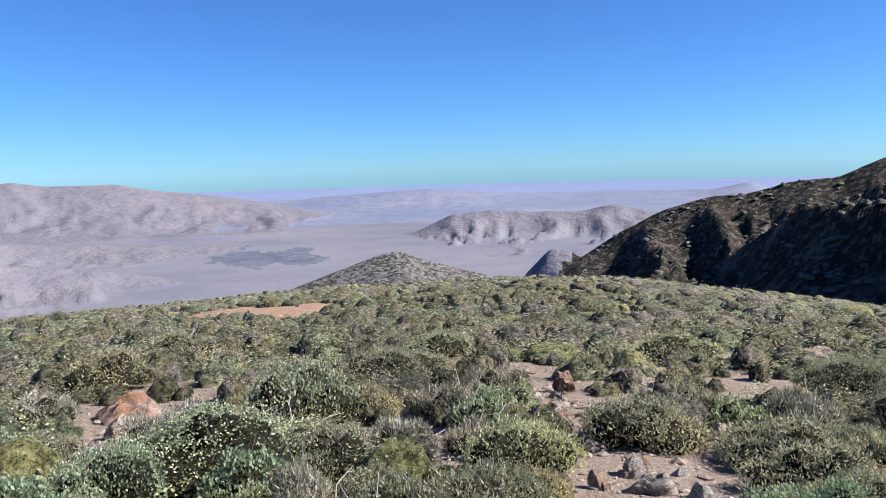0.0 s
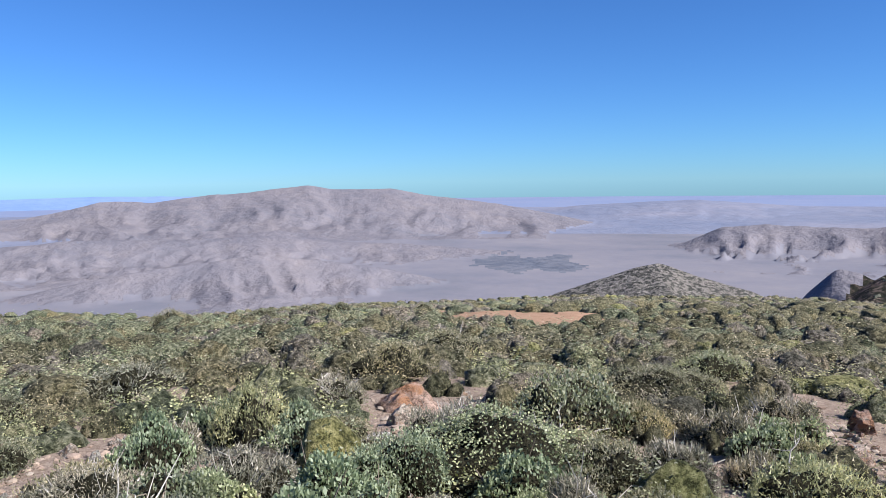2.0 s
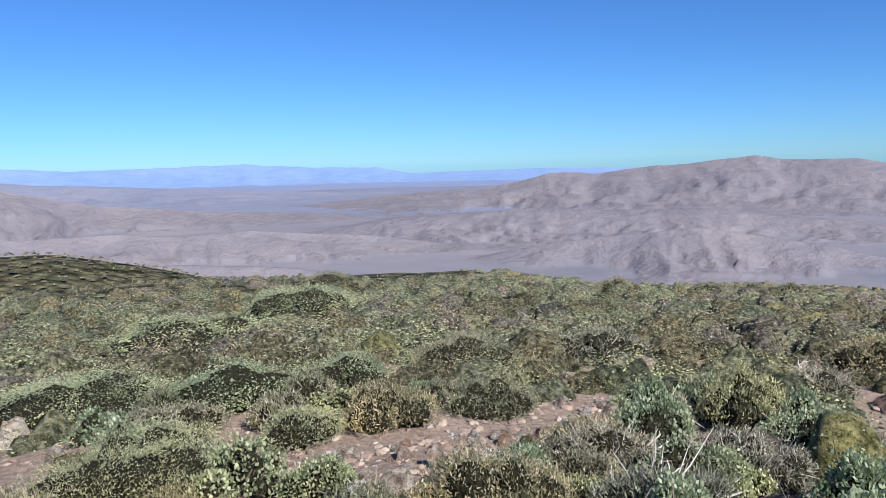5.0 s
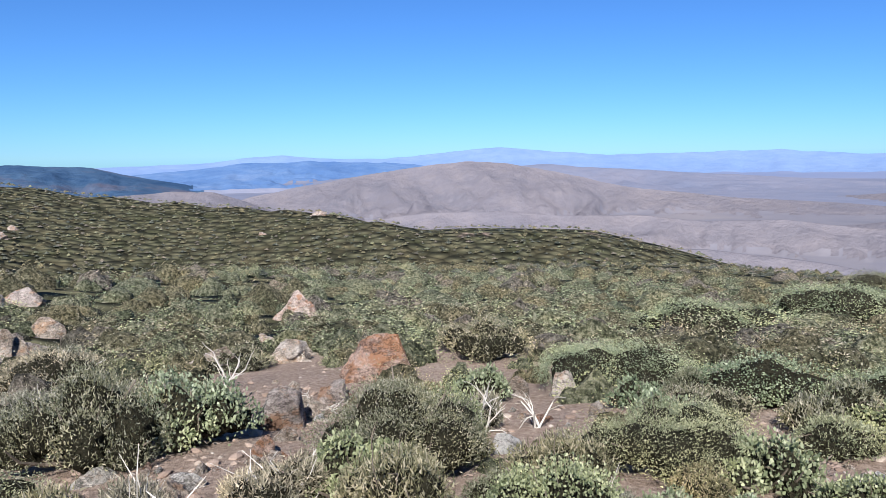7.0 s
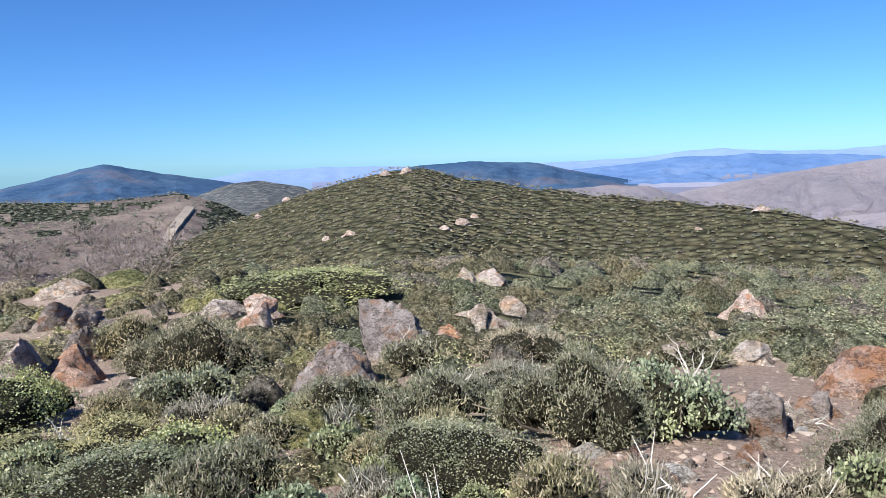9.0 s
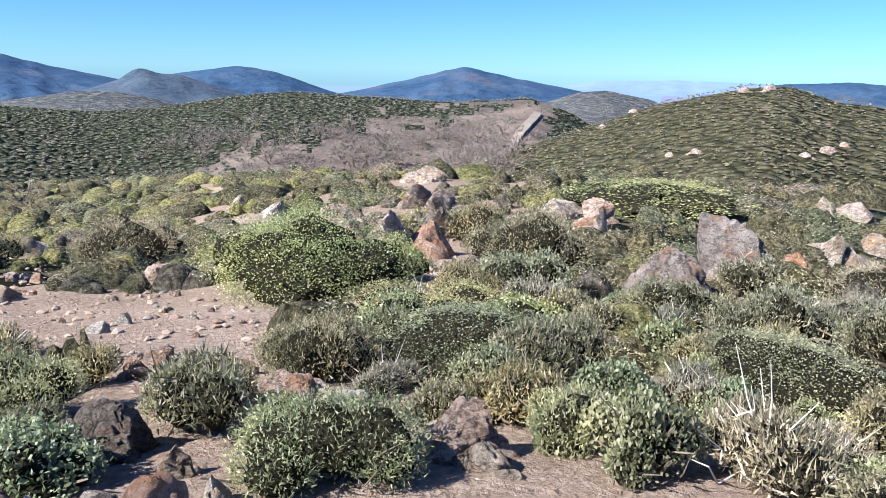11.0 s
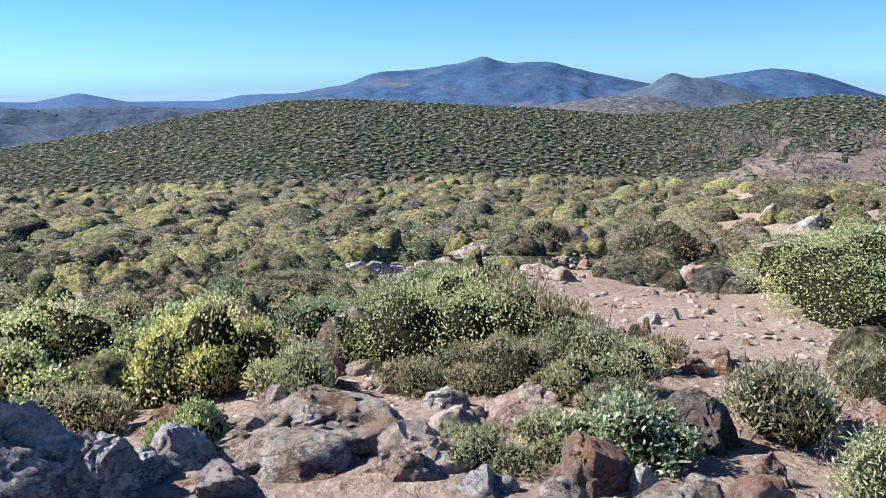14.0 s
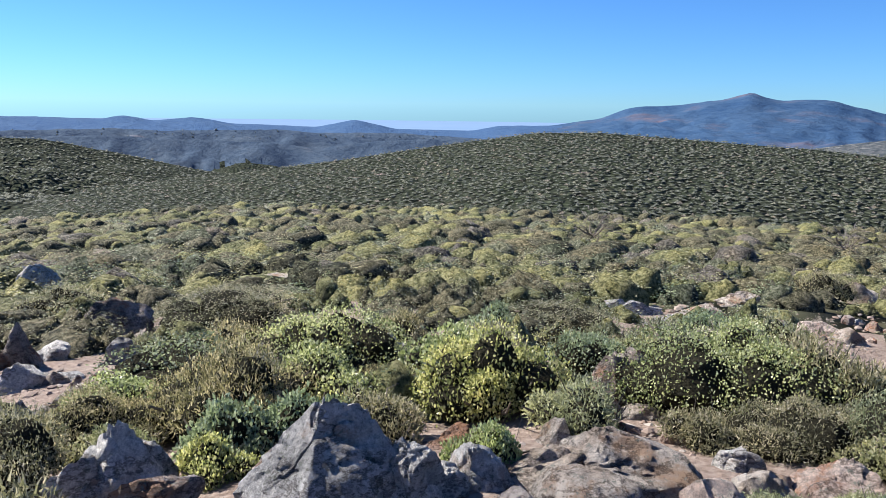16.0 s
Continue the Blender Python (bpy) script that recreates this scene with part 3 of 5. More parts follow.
DEADWOOD = mat_two("bleached_wood", 9, [(0.3, (0.38, 0.36, 0.33)), (0.7, (0.6, 0.57, 0.53))], 70, [(0.3, (0.3, 0.28, 0.25)), (0.7, (0.65, 0.62, 0.58))], 0.4, 90, 0.5, 0.01)


def stone(name, dark, mid, light, stain, stain_at=0.62):
    """Weathered granite: grain, stains of iron, pale faces, lichen and dark seams, different on every rock."""
    m, nt, b = nodes_of(name, 0.86, 0.22)
    info = nt.nodes.new("ShaderNodeObjectInfo")
    seed = nt.nodes.new("ShaderNodeMath")
    seed.operation = "MULTIPLY"
    seed.inputs[1].default_value = 53.0
    nt.links.new(info.outputs["Random"], seed.inputs[0])

    def own(scale, detail, rough, stretch=(1, 1, 1)):
        n = noise_node(nt, scale, detail, rough, stretch=stretch)
        n.noise_dimensions = "4D"
        nt.links.new(seed.outputs[0], n.inputs["W"])
        return n.outputs["Fac"]

    big = ramp(nt, own(3.0, 7, 0.62), [(0.34, dark), (0.46, mid), (0.6, light)])
    grain = ramp(nt, noise_node(nt, 34, 6, 0.85).outputs["Fac"], [(0.36, (0.36, 0.36, 0.38)), (0.5, (1, 1, 1)), (0.62, (1.55, 1.52, 1.48))])
    col = mix(nt, 0.8, big.outputs[0], grain.outputs[0], "MULTIPLY")
    rust = ramp(nt, own(2.4, 8, 0.68, (1, 1, 1.8)), [(stain_at - 0.1, (0, 0, 0)), (stain_at - 0.02, (0.9, 0.9, 0.9))])
    col = mix(nt, rust.outputs[0], col, stain)
    pale = ramp(nt, own(2.9, 6, 0.66, (1.4, 1, 1)), [(0.58, (0, 0, 0)), (0.63, (0.85, 0.85, 0.85))])
    col = mix(nt, pale.outputs[0], col, tuple(min(0.72, 1.12 * c) for c in light))
    lichen = ramp(nt, noise_node(nt, 15, 7, 0.8).outputs["Fac"], [(0.57, (0, 0, 0)), (0.61, (1, 1, 1))])
    col = mix(nt, lichen.outputs[0], col, (0.24, 0.25, 0.22))
    crack = ramp(nt, own(1.7, 7, 0.75, (1, 1, 2.2)), [(0.475, (1, 1, 1)), (0.495, (0.25, 0.23, 0.22)), (0.505, (0.25, 0.23, 0.22)), (0.525, (1, 1, 1))])
    col = mix(nt, 0.8, col, crack.outputs[0], "MULTIPLY")
    each = ramp(nt, info.outputs["Random"], [(0.0, (0.82, 0.82, 0.83)), (1.0, (1.15, 1.12, 1.08))])
    nt.links.new(mix(nt, 1.0, col, each.outputs[0], "MULTIPLY"), b.inputs["Base Color"])
    chips = noise_node(nt, 5.5, kind="ShaderNodeTexVoronoi")
    relief = nt.nodes.new("ShaderNodeMath")
    relief.operation = "MULTIPLY_ADD"
    relief.inputs[1].default_value = 0.6
    nt.links.new(chips.outputs["Distance"], relief.inputs[0])
    nt.links.new(noise_node(nt, 12, 12, 0.85).outputs["Fac"], relief.inputs[2])
    bump(nt, b, relief.outputs[0], 1.0, 0.11)
    return m


STONES = {
    "pink": (stone("pink_granite", (0.24, 0.17, 0.14), (0.45, 0.35, 0.305), (0.62, 0.53, 0.48), (0.42, 0.22, 0.13)), "pinkish weathered granite boulder with rusty stains in low scrub"),
    "tan": (stone("tan_granite", (0.24, 0.19, 0.145), (0.43, 0.37, 0.32), (0.6, 0.55, 0.5), (0.42, 0.28, 0.19)), "tan weathered rock half sunk in sandy soil"),
    "grey": (stone("grey_granite", (0.33, 0.328, 0.325), (0.54, 0.533, 0.525), (0.69, 0.68, 0.665), (0.4, 0.29, 0.22), 0.66), "grey pitted granite boulder with lichen patches"),
    "white": (stone("white_quartz", (0.32, 0.3, 0.28), (0.47, 0.45, 0.42), (0.62, 0.6, 0.57), (0.5, 0.36, 0.24), 0.66), "pale quartz rock with orange stains"),
    "mauve": (stone("mauve_granite", (0.17, 0.145, 0.14), (0.29, 0.255, 0.245), (0.42, 0.38, 0.365), (0.33, 0.2, 0.13), 0.6), "grey-brown rounded granite boulder with rusty edges among shrubs"),
    "dark": (stone("dark_rock", (0.1, 0.085, 0.08), (0.24, 0.205, 0.185), (0.4, 0.35, 0.32), (0.28, 0.15, 0.09)), "dark brown shaded rock between shrubs"),
    "red": (stone("red_rock", (0.18, 0.115, 0.095), (0.35, 0.235, 0.19), (0.48, 0.36, 0.31), (0.4, 0.21, 0.12), 0.58), "reddish brown fractured rock in dry soil"),
}

rng = np.random.default_rng(7)


def block(g, level, cuts, rough, pits, chunky=0.0, facet=False):
    """One angular block: a ball cut flat by planes, layered, chipped and pitted."""
    v, f = ICO[level]
    n = g.normal(size=(cuts, 3))
    n /= np.linalg.norm(n, axis=1, keepdims=True)
    off = g.uniform(0.4 + chunky, 0.8 + 0.5 * chunky, cuts)
    if facet:  # one broad weathered face and a sloping brow
        n[0], n[1], off[0], off[1] = TO([-0.6, -0.25, 0.76]), TO([0.05, -0.45, 0.89]), 0.36, 0.42
    rad = np.minimum(np.min(off / np.maximum(v @ n.T, 1e-3), axis=1), 1.1)
    p = v * rad[:, None]
    sd = int(g.integers(900))
    disp = rough * (0.8 * noise3(p, 1.6, 3, sd) + 0.5 * noise3(p, 5.0, 3, sd + 50) + 0.4 * noise3(p, 14.0, 3, sd + 30))
    lay = n[0] * 0.6 + TO([0, 0, 0.8])
    s = p @ lay * g.uniform(2.2, 4.0) + 0.9 * noise3(p, 1.4, 2, sd + 11)
    disp = disp - (0.15 if pits > 0.3 else 0.45) * rough * (s - np.floor(s)) ** 3
    disp = disp - 1.3 * rough * np.clip(1 - np.abs(noise3(p, 1.2, 2, sd + 20)) / 0.05, 0, 1) - 0.9 * rough * np.clip(1 - np.abs(noise3(p, 2.3, 2, sd + 44)) / 0.05, 0, 1)
    if pits:
        disp = disp - pits * np.clip(noise3(p, 3.0, 2, sd + 70) - 0.22, 0, 0.6)
    return p * (1 + disp)[:, None], f


def rock_mesh(name, seed, w, d, h, level, cuts=9, rough=0.1, pits=0.0, blocks=1, lean=0.3):
    g = np.random.default_rng(seed)
    out = []
    for k in range(blocks):
        p, f = block(g, level if k == 0 else max(level - 1, 2), cuts, rough, pits, 0.22 if pits > 0.3 else 0.0, pits > 0.3 and k == 0)
        if k:
            a = g.uniform(0, 6.28)
            p = p * g.uniform(0.45, 0.75) + TO([math.cos(a) * 0.6, math.sin(a) * 0.5, -0.25 + g.uniform(-0.1, 0.15)])
        out.append((p, f))
    p = np.vstack([q for q, _ in out])
    lo, hi = p.min(0), p.max(0)
    shaped = []
    for q, f in out:  # wider at the foot than at the top
        u = (q - (lo + hi) / 2) / (hi - lo)
        taper = 1.0 + lean * (0.35 - (u[:, 2] + 0.5))
        u = u * np.stack([taper, taper, 0 * taper + 1], 1)
        shaped.append((u * TO([w, d, h * 1.7]) + TO([0, 0, h * 0.15]), f))
    return shaped


ROCK_COUNT = [0]
TAKEN = []  # ground that rocks stand on


def boulder(x, y, w, h, kind, group=""):
    ROCK_COUNT[0] += 1
    seed = 100 + 17 * ROCK_COUNT[0]
    dx, dy = x - CENTRE[0], y - CENTRE[1]
    far = math.hypot(dx, dy)
    kind = "pink" if kind == "white" and w > 0.5 else kind
    if far > 60:
        kind, w, h = ("dark", "mauve", "dark")[ROCK_COUNT[0] % 3], 0.75 * w, 0.7 * h
    h = min(h, 0.78 * w)
    depth = w * (0.62 + 0.3 * ((seed * 7) % 10) / 10)
    x, y = x + dx / far * depth * 0.42, y + dy / far * depth * 0.42
    big = w / far > 0.13
    level = 5 if w / far > 0.12 else 4 if w / far > 0.05 else 3
    pieces = rock_mesh("boulder", seed, w * 1.06, depth, h * 1.05, level, cuts=9 + seed % 5, rough=0.15 if big else 0.125, pits=0.34 if big else 0.06, blocks=4 if big else 3 if w / far > 0.06 else 2, lean=0.62 if big else 0.4)
    m, label = STONES[kind]
    ob = new("boulder" if w > 0.45 else "rock", mesh_of("boulder", *pieces[0], [m], smooth=True, crease=38))
    ob.matrix_world = pose(x, y, float(ground_at(TO([x]), TO([y]))[0]) - 0.02, 0, 0, math.degrees(math.atan2(dy, dx)) - 90)
    for p, f in pieces[1:]:
        child("block", mesh_of("block", p, f, [m], smooth=True, crease=38), ob)
    TAKEN.append((x, y, 0.45 * w))
    return tagged(ob, label, "boulder" if w > 0.45 else "rock", group)


# ---- shrubs ----
def leaf_quads(g, p, n, length, width, droop, simple=False):
    """One folded leaf or sprig at each point, pointing roughly along n."""
    k = len(p)
    t = n + droop * g.normal(size=(k, 3))
    t /= np.linalg.norm(t, axis=1, keepdims=True)
    s = np.cross(t, g.normal(size=(k, 3)))
    s /= np.linalg.norm(s, axis=1, keepdims=True) + 1e-9
    L = (length * g.uniform(0.6, 1.35, k))[:, None]
    W = (width * g.uniform(0.7, 1.3, k))[:, None]
    if simple:
        return np.stack([p + 0.55 * W * s, p + L * t, p - 0.55 * W * s], 1).reshape(-1, 3), np.arange(3 * k).reshape(-1, 3)
    q = np.stack([p, p + 0.55 * L * t + 0.5 * W * s, p + L * t, p + 0.55 * L * t - 0.5 * W * s], 1)
    return q.reshape(-1, 3), np.arange(4 * k).reshape(-1, 4)


KINDS = {
    # leaf material, leaf length, leaf width, spread, leaves for a square metre of crown, label
    "M": (SAGE, 0.034, 0.025, 1.1, 2000, "rounded grey-green manzanita shrub with small leathery leaves"),
    "L": (LIGHT, 0.034, 0.026, 1.1, 1900, "low spreading manzanita shrub with pale green leaves"),
    "C": (OLIVE, 0.044, 0.013, 0.9, 2700, "dense olive-green chamise shrub on dry soil"),
    "G": (GREY, 0.055, 0.011, 0.7, 2500, "half-bare grey twiggy shrub with sparse leaves"),
    "S": (SILVER, 0.04, 0.013, 0.95, 2700, "light grey-green fine-leaved brush beside pale rocks"),
    "Y": (YELLOW, 0.033, 0.021, 1.05, 1900, "yellow-green leafy shrub in full sun"),
    "H": (HILLGREEN, 0.06, 0.03, 0.7, 1000, "dark green rounded shrub on the hillside"),
}


def crown(g, w, h, kind, count, grow=1.0, core_level=2, simple=False):
    """Leaves on a cluster of lobes, round a lumpy core coloured dark as inner shade."""
    m, ll, lw, droop, dens, _ = KINDS[kind]
    lobes = int(np.clip(6 + w * 6, 8, 18))
    a = g.uniform(0, 2 * np.pi, lobes)
    rr = np.sqrt(g.uniform(0, 1, lobes)) * 0.33 * w
    rr[0] = 0
    R = g.uniform(0.12, 0.25, lobes) * w
    R[0] = 0.24 * w
    lh = h * g.uniform(0.62, 1.0, lobes) * (1 - 0.35 * (rr / (0.34 * w + 1e-6)) ** 2)
    c = np.stack([rr * np.cos(a), rr * np.sin(a), np.maximum(lh - np.minimum(R, 0.5 * lh), 0.1 * h)], 1)
    rz_ = np.minimum(R, 0.5 * lh)
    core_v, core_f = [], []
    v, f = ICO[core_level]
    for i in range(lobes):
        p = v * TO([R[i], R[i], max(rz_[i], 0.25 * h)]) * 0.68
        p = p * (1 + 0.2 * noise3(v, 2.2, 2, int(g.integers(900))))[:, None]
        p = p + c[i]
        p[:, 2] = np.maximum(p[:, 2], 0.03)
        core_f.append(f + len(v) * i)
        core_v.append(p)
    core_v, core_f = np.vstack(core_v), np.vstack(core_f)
    pick = g.integers(lobes, size=count * 2)
    d = g.normal(size=(count * 2, 3))
    d[:, 2] = np.abs(d[:, 2]) * 1.1 - 0.35
    d /= np.linalg.norm(d, axis=1, keepdims=True)
    rough = 0.72 + 0.34 * g.uniform(0, 1, count * 2) + 0.25 * (g.uniform(0, 1, count * 2) > 0.95)
    p = c[pick] + d * np.stack([R[pick], R[pick], rz_[pick]], 1) * rough[:, None]
    hidden = np.zeros(len(p), bool)
    for i in range(lobes):
        q = (p - c[i]) / TO([R[i], R[i], rz_[i]])
        hidden |= (np.einsum("ij,ij->i", q, q) < 0.6) & (pick != i)
    p, d = p[~hidden & (p[:, 2] > 0.02)][:count], d[~hidden & (p[:, 2] > 0.02)][:count]
    tip = d + TO([0, 0, 0.65 if kind in "CGS" else 0.3])
    tip /= np.linalg.norm(tip, axis=1, keepdims=True)
    lv, lf = leaf_quads(g, p, tip, ll * grow, lw * grow, droop, simple)
    return lv, lf, core_v, core_f, c


def twigs(g, w, h, centres, kind, thick):
    out = []
    for c in centres:
        for _ in range(thick):
            end = c * TO([1.15, 1.15, 1]) + g.normal(size=3) * TO([0.12 * w, 0.12 * w, 0.08 * h]) + TO([0, 0, 0.12 * h])
            u = np.linspace(0, 1, 5)[:, None]
            start = TO([g.normal() * 0.03 * w, g.normal() * 0.03 * w, 0])
            pts = start * (1 - u) + end * u + g.normal(size=(5, 3)) * 0.03 * w * u * (1.2 - u)
            r0 = 0.012 + 0.008 * w
            out.append(tube(pts, np.linspace(r0, 0.25 * r0, 5), 4))
    for _ in range((20 if kind == "G" else 7) if thick > 1 else 6):  # bare outer twigs
        a, e = g.uniform(0, 6.28), g.uniform(0.4, 1.3)
        dirn = TO([math.cos(a) * math.cos(e), math.sin(a) * math.cos(e), math.sin(e)])
        s = dirn * TO([0.3 * w, 0.3 * w, 0.55 * h])
        t = s + dirn * TO([0.17 * w, 0.17 * w, 0.4 * h]) + g.normal(size=3) * 0.05
        u = np.linspace(0, 1, 3)[:, None]
        out.append(tube(s * (1 - u) + t * u + g.normal(size=(3, 3)) * 0.02, TO([0.0045, 0.0035, 0.0015]), 3))
    v, f = joined(out)
    hub = len(v)  # all stems meet inside the crown
    starts, k = [], 0
    for pv, _ in out:
        starts.append((k, 4 if len(pv) == 20 else 3))
        k += len(pv)
    tri = TO([[hub, a, a + 1] for a, _ in starts])
    return np.vstack([v, [[0, 0, 0.3 * h]]]), [f, tri]


SHRUB_MADE = {}
SHRUB_SPOTS = []


def shrub_pattern(kind, size, variant, near):
    """near: 0 far off, 1 some steps away, 2 close by, with small leaves."""
    key = (kind, size, variant, near)
    if key not in SHRUB_MADE:
        g = np.random.default_rng(1000 + 13 * variant + 101 * "MCGYLS".index(kind) + int(size * 7))
        w, h = size, size * 0.42
        more = (0.36, 0.95, 1.9 if kind in "CGS" else 1.9)[near]
        grow = (1.4, 0.86, 0.66 if kind in "CGS" else 0.7)[near]
        count = int(KINDS[kind][4] * (0.9 * w * w + 0.3) * more)
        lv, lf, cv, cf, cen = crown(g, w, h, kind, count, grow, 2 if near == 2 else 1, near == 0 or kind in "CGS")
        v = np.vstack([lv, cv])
        fol = mesh_of("foliage", v, [lf, cf + len(lv)], [KINDS[kind][0], SHADE_CORE], np.concatenate([np.zeros(len(lf)), np.ones(len(cf))]))
        tv, tf = twigs(g, w, h, cen[:9], kind, (3 if kind == "G" else 2) if near else 1)
        SHRUB_MADE[key] = (fol, mesh_of("stem_frame", tv, tf, [DEADWOOD if kind == "G" else BARK]), h)
    return SHRUB_MADE[key]


def shrub(x, y, w, h, kind, group="", push=True, turn=None):
    dx, dy = x - CENTRE[0], y - CENTRE[1]
    far = math.hypot(dx, dy)
    if push:
        x, y = x + dx / far * 0.4 * min(w, 2.5), y + dy / far * 0.4 * min(w, 2.5)
    size = min((0.7, 1.2, 2.0, 3.4), key=lambda s: abs(math.log(s / w)))
    fol, br, h0 = shrub_pattern(kind, size, int(abs(x * 7 + y * 3)) % 2, 2 if far < 6.2 else 1 if far < 13 else 0)
    root = new("shrub")
    root.empty_display_size = 0.2
    z = float(ground_at(TO([x]), TO([y]))[0])
    root.matrix_world = pose(x, y, z - 0.03, 0, 0, turn if turn is not None else (x * 77 + y * 131) % 360) @ Matrix.Diagonal((w / size, w / size, h * 1.05 / h0, 1))
    child("foliage", fol, root)
    child("stem_frame", br, root, "bleached bare twigs" if kind == "G" else "")
    SHRUB_SPOTS.append((x, y, 0.42 * w))
    return tagged(root, KINDS[kind][5], "shrub", group)


# bare ground: x, y, half width across and along the line of sight
BARE = []
BARE += [(-4.0, -9.6, 1.8, 1.8), (-2.1, -11.5, 1.6, 2.6), (-2.3, -8.4, 0.8, 1.6), (-9.0, -12.7, 1.2, 1.6), (-2.1, -6.8, 0.5, 0.9), (-2.1, -17.0, 1.2, 1.6), (0.8, -16.4, 1.3, 1.1), (-9.2, -13.1, 1.6, 2.6), (-6.6, -2.9, 1.1, 0.8), (-6.2, -10.5, 0.9, 1.6), (-8.7, -1.7, 0.8, 1.3), (-6.8, -2.1, 0.8, 1.0)]
BARE += [(-8.7, 0.7, 0.4, 2.3), (-7.2, 2.4, 0.6, 0.9), (-10.9, -2.8, 1.0, 2.6), (-20.2, -4.7, 0.9, 2.6), (-6.3, 4.4, 1.3, 0.9), (-6.8, 2.7, 0.6, 0.8), (-11.2, 6.8, 0.3, 1.4), (-6.7, 6.5, 0.4, 1.2), (-5.2, 2.9, 0.5, 0.9), (-3.9, 9.2, 0.8, 2.1), (1.5, 6.2, 0.8, 1.4), (1.4, 9.7, 0.3, 2.6)]
BARE += [(-0.6, 7.4, 0.5, 0.9), (-6.0, 5.0, 0.9, 0.9), (-6.4, 3.6, 0.5, 0.7), (6.0, -6.2, 0.8, 1.6), (1.4, -14.5, 1.3, 1.6), (-1.1, -13.8, 1.1, 1.6), (1.0, -6.0, 0.4, 0.6)]


# ---- boulders, each at its place: x, y, width, height, stone ----
for row in [
    (-7.55, -15.25, 1.5, 1.15, 'pink'), (-8.4, -14.8, 2.1, 1.0, 'pink'), (-9.2, -14.3, 1.3, 0.75, 'red'), (-13.5, -19.85, 1.38, 0.65, 'dark'), (-17.54, -27.25, 2.1, 0.65, 'tan'), (-9.8, -27.44, 1.05, 0.59, 'tan'),
    (-9.79, -24.29, 0.94, 0.47, 'grey'), (-3.78, -14.95, 0.65, 0.31, 'white'), (-15.83, -15.75, 1.28, 0.64, 'white'), (-15.56, -16.94, 1.49, 0.46, 'tan'),
    (-1.74, -6.16, 0.47, 0.19, 'tan'), (-2.02, -6.08, 0.34, 0.14, 'tan'), (-2.74, -6.68, 0.34, 0.23, 'grey'), (-2.37, -6.45, 0.18, 0.14, 'tan'),
    (-2.23, -5.18, 0.63, 0.24, 'pink'), (-2.5, -5.0, 0.44, 0.18, 'white'), (-2.49, -21.9, 0.95, 0.55, 'tan'),
]:
    boulder(*row, group="boulders round the stony clearing")
for row in [
    (0.39, -4.31, 0.42, 0.22, 'pink'), (0.75, -5.08, 0.44, 0.17, 'red'), (0.03, -4.1, 0.31, 0.13, 'grey'), (-0.28, -3.95, 0.28, 0.14, 'tan'),
    (-1.33, -4.0, 0.19, 0.16, 'tan'), (-0.55, -3.9, 0.22, 0.1, 'grey'), (-0.92, -3.84, 0.25, 0.1, 'pink'), (0.27, -5.47, 0.32, 0.13, 'grey'),
    (-2.52, -3.82, 0.6, 0.31, 'pink'), (-2.53, -3.63, 0.43, 0.17, 'tan'), (-1.07, -3.93, 0.32, 0.23, 'red'), (-0.72, -3.92, 0.35, 0.15, 'tan'),
    (-0.91, -4.13, 0.27, 0.12, 'tan'), (-0.44, -4.15, 0.45, 0.24, 'red'), (-0.66, -4.15, 0.21, 0.16, 'grey'), (-0.17, -4.77, 0.74, 0.25, 'white'),
    (-1.0, -4.8, 0.63, 0.3, 'dark'), (0.28, -17.37, 0.99, 0.3, 'tan'), (-1.29, -4.4, 0.21, 0.15, 'tan'), (1.12, -6.81, 0.61, 0.51, 'dark'),
]:
    boulder(*row, group="boulders on the ledge by the clearing")
for row in [
    (1.97, -3.77, 0.84, 0.49, 'grey'), (1.63, -4.02, 0.51, 0.3, 'grey'), (3.12, -3.69, 0.75, 0.41, 'grey'), (4.91, -5.16, 0.63, 0.27, 'tan'),
    (5.07, -4.78, 0.33, 0.26, 'grey'), (6.26, -5.91, 0.89, 0.25, 'grey'), (7.32, -6.54, 0.61, 0.54, 'dark'), (8.23, -8.87, 1.23, 0.62, 'dark'),
    (16.22, -14.52, 1.17, 0.75, 'grey'), (6.5, -7.21, 0.4, 0.3, 'white'), (7.72, -8.82, 0.31, 0.45, 'tan'), (3.85, -8.32, 0.81, 0.31, 'grey'),
    (5.6, -9.55, 0.54, 0.21, 'dark'), (10.11, -15.39, 2.09, 0.24, 'tan'), (1.84, -4.97, 0.29, 0.15, 'red'), (3.9, -5.53, 0.27, 0.14, 'grey'),
    (0.84, -4.28, 1.26, 0.29, 'tan'), (0.3, -4.25, 0.5, 0.2, 'tan'), (1.5, -4.3, 0.5, 0.22, 'grey'), (1.22, -4.05, 0.42, 0.14, 'mauve'),
    (2.35, -4.2, 0.55, 0.3, 'mauve'), (2.7, -3.55, 0.5, 0.22, 'mauve'), (0.55, -3.75, 0.4, 0.12, 'red'), (0.1, -4.75, 0.5, 0.2, 'tan'),
]:
    boulder(*row, group="boulders on the sunny rim")
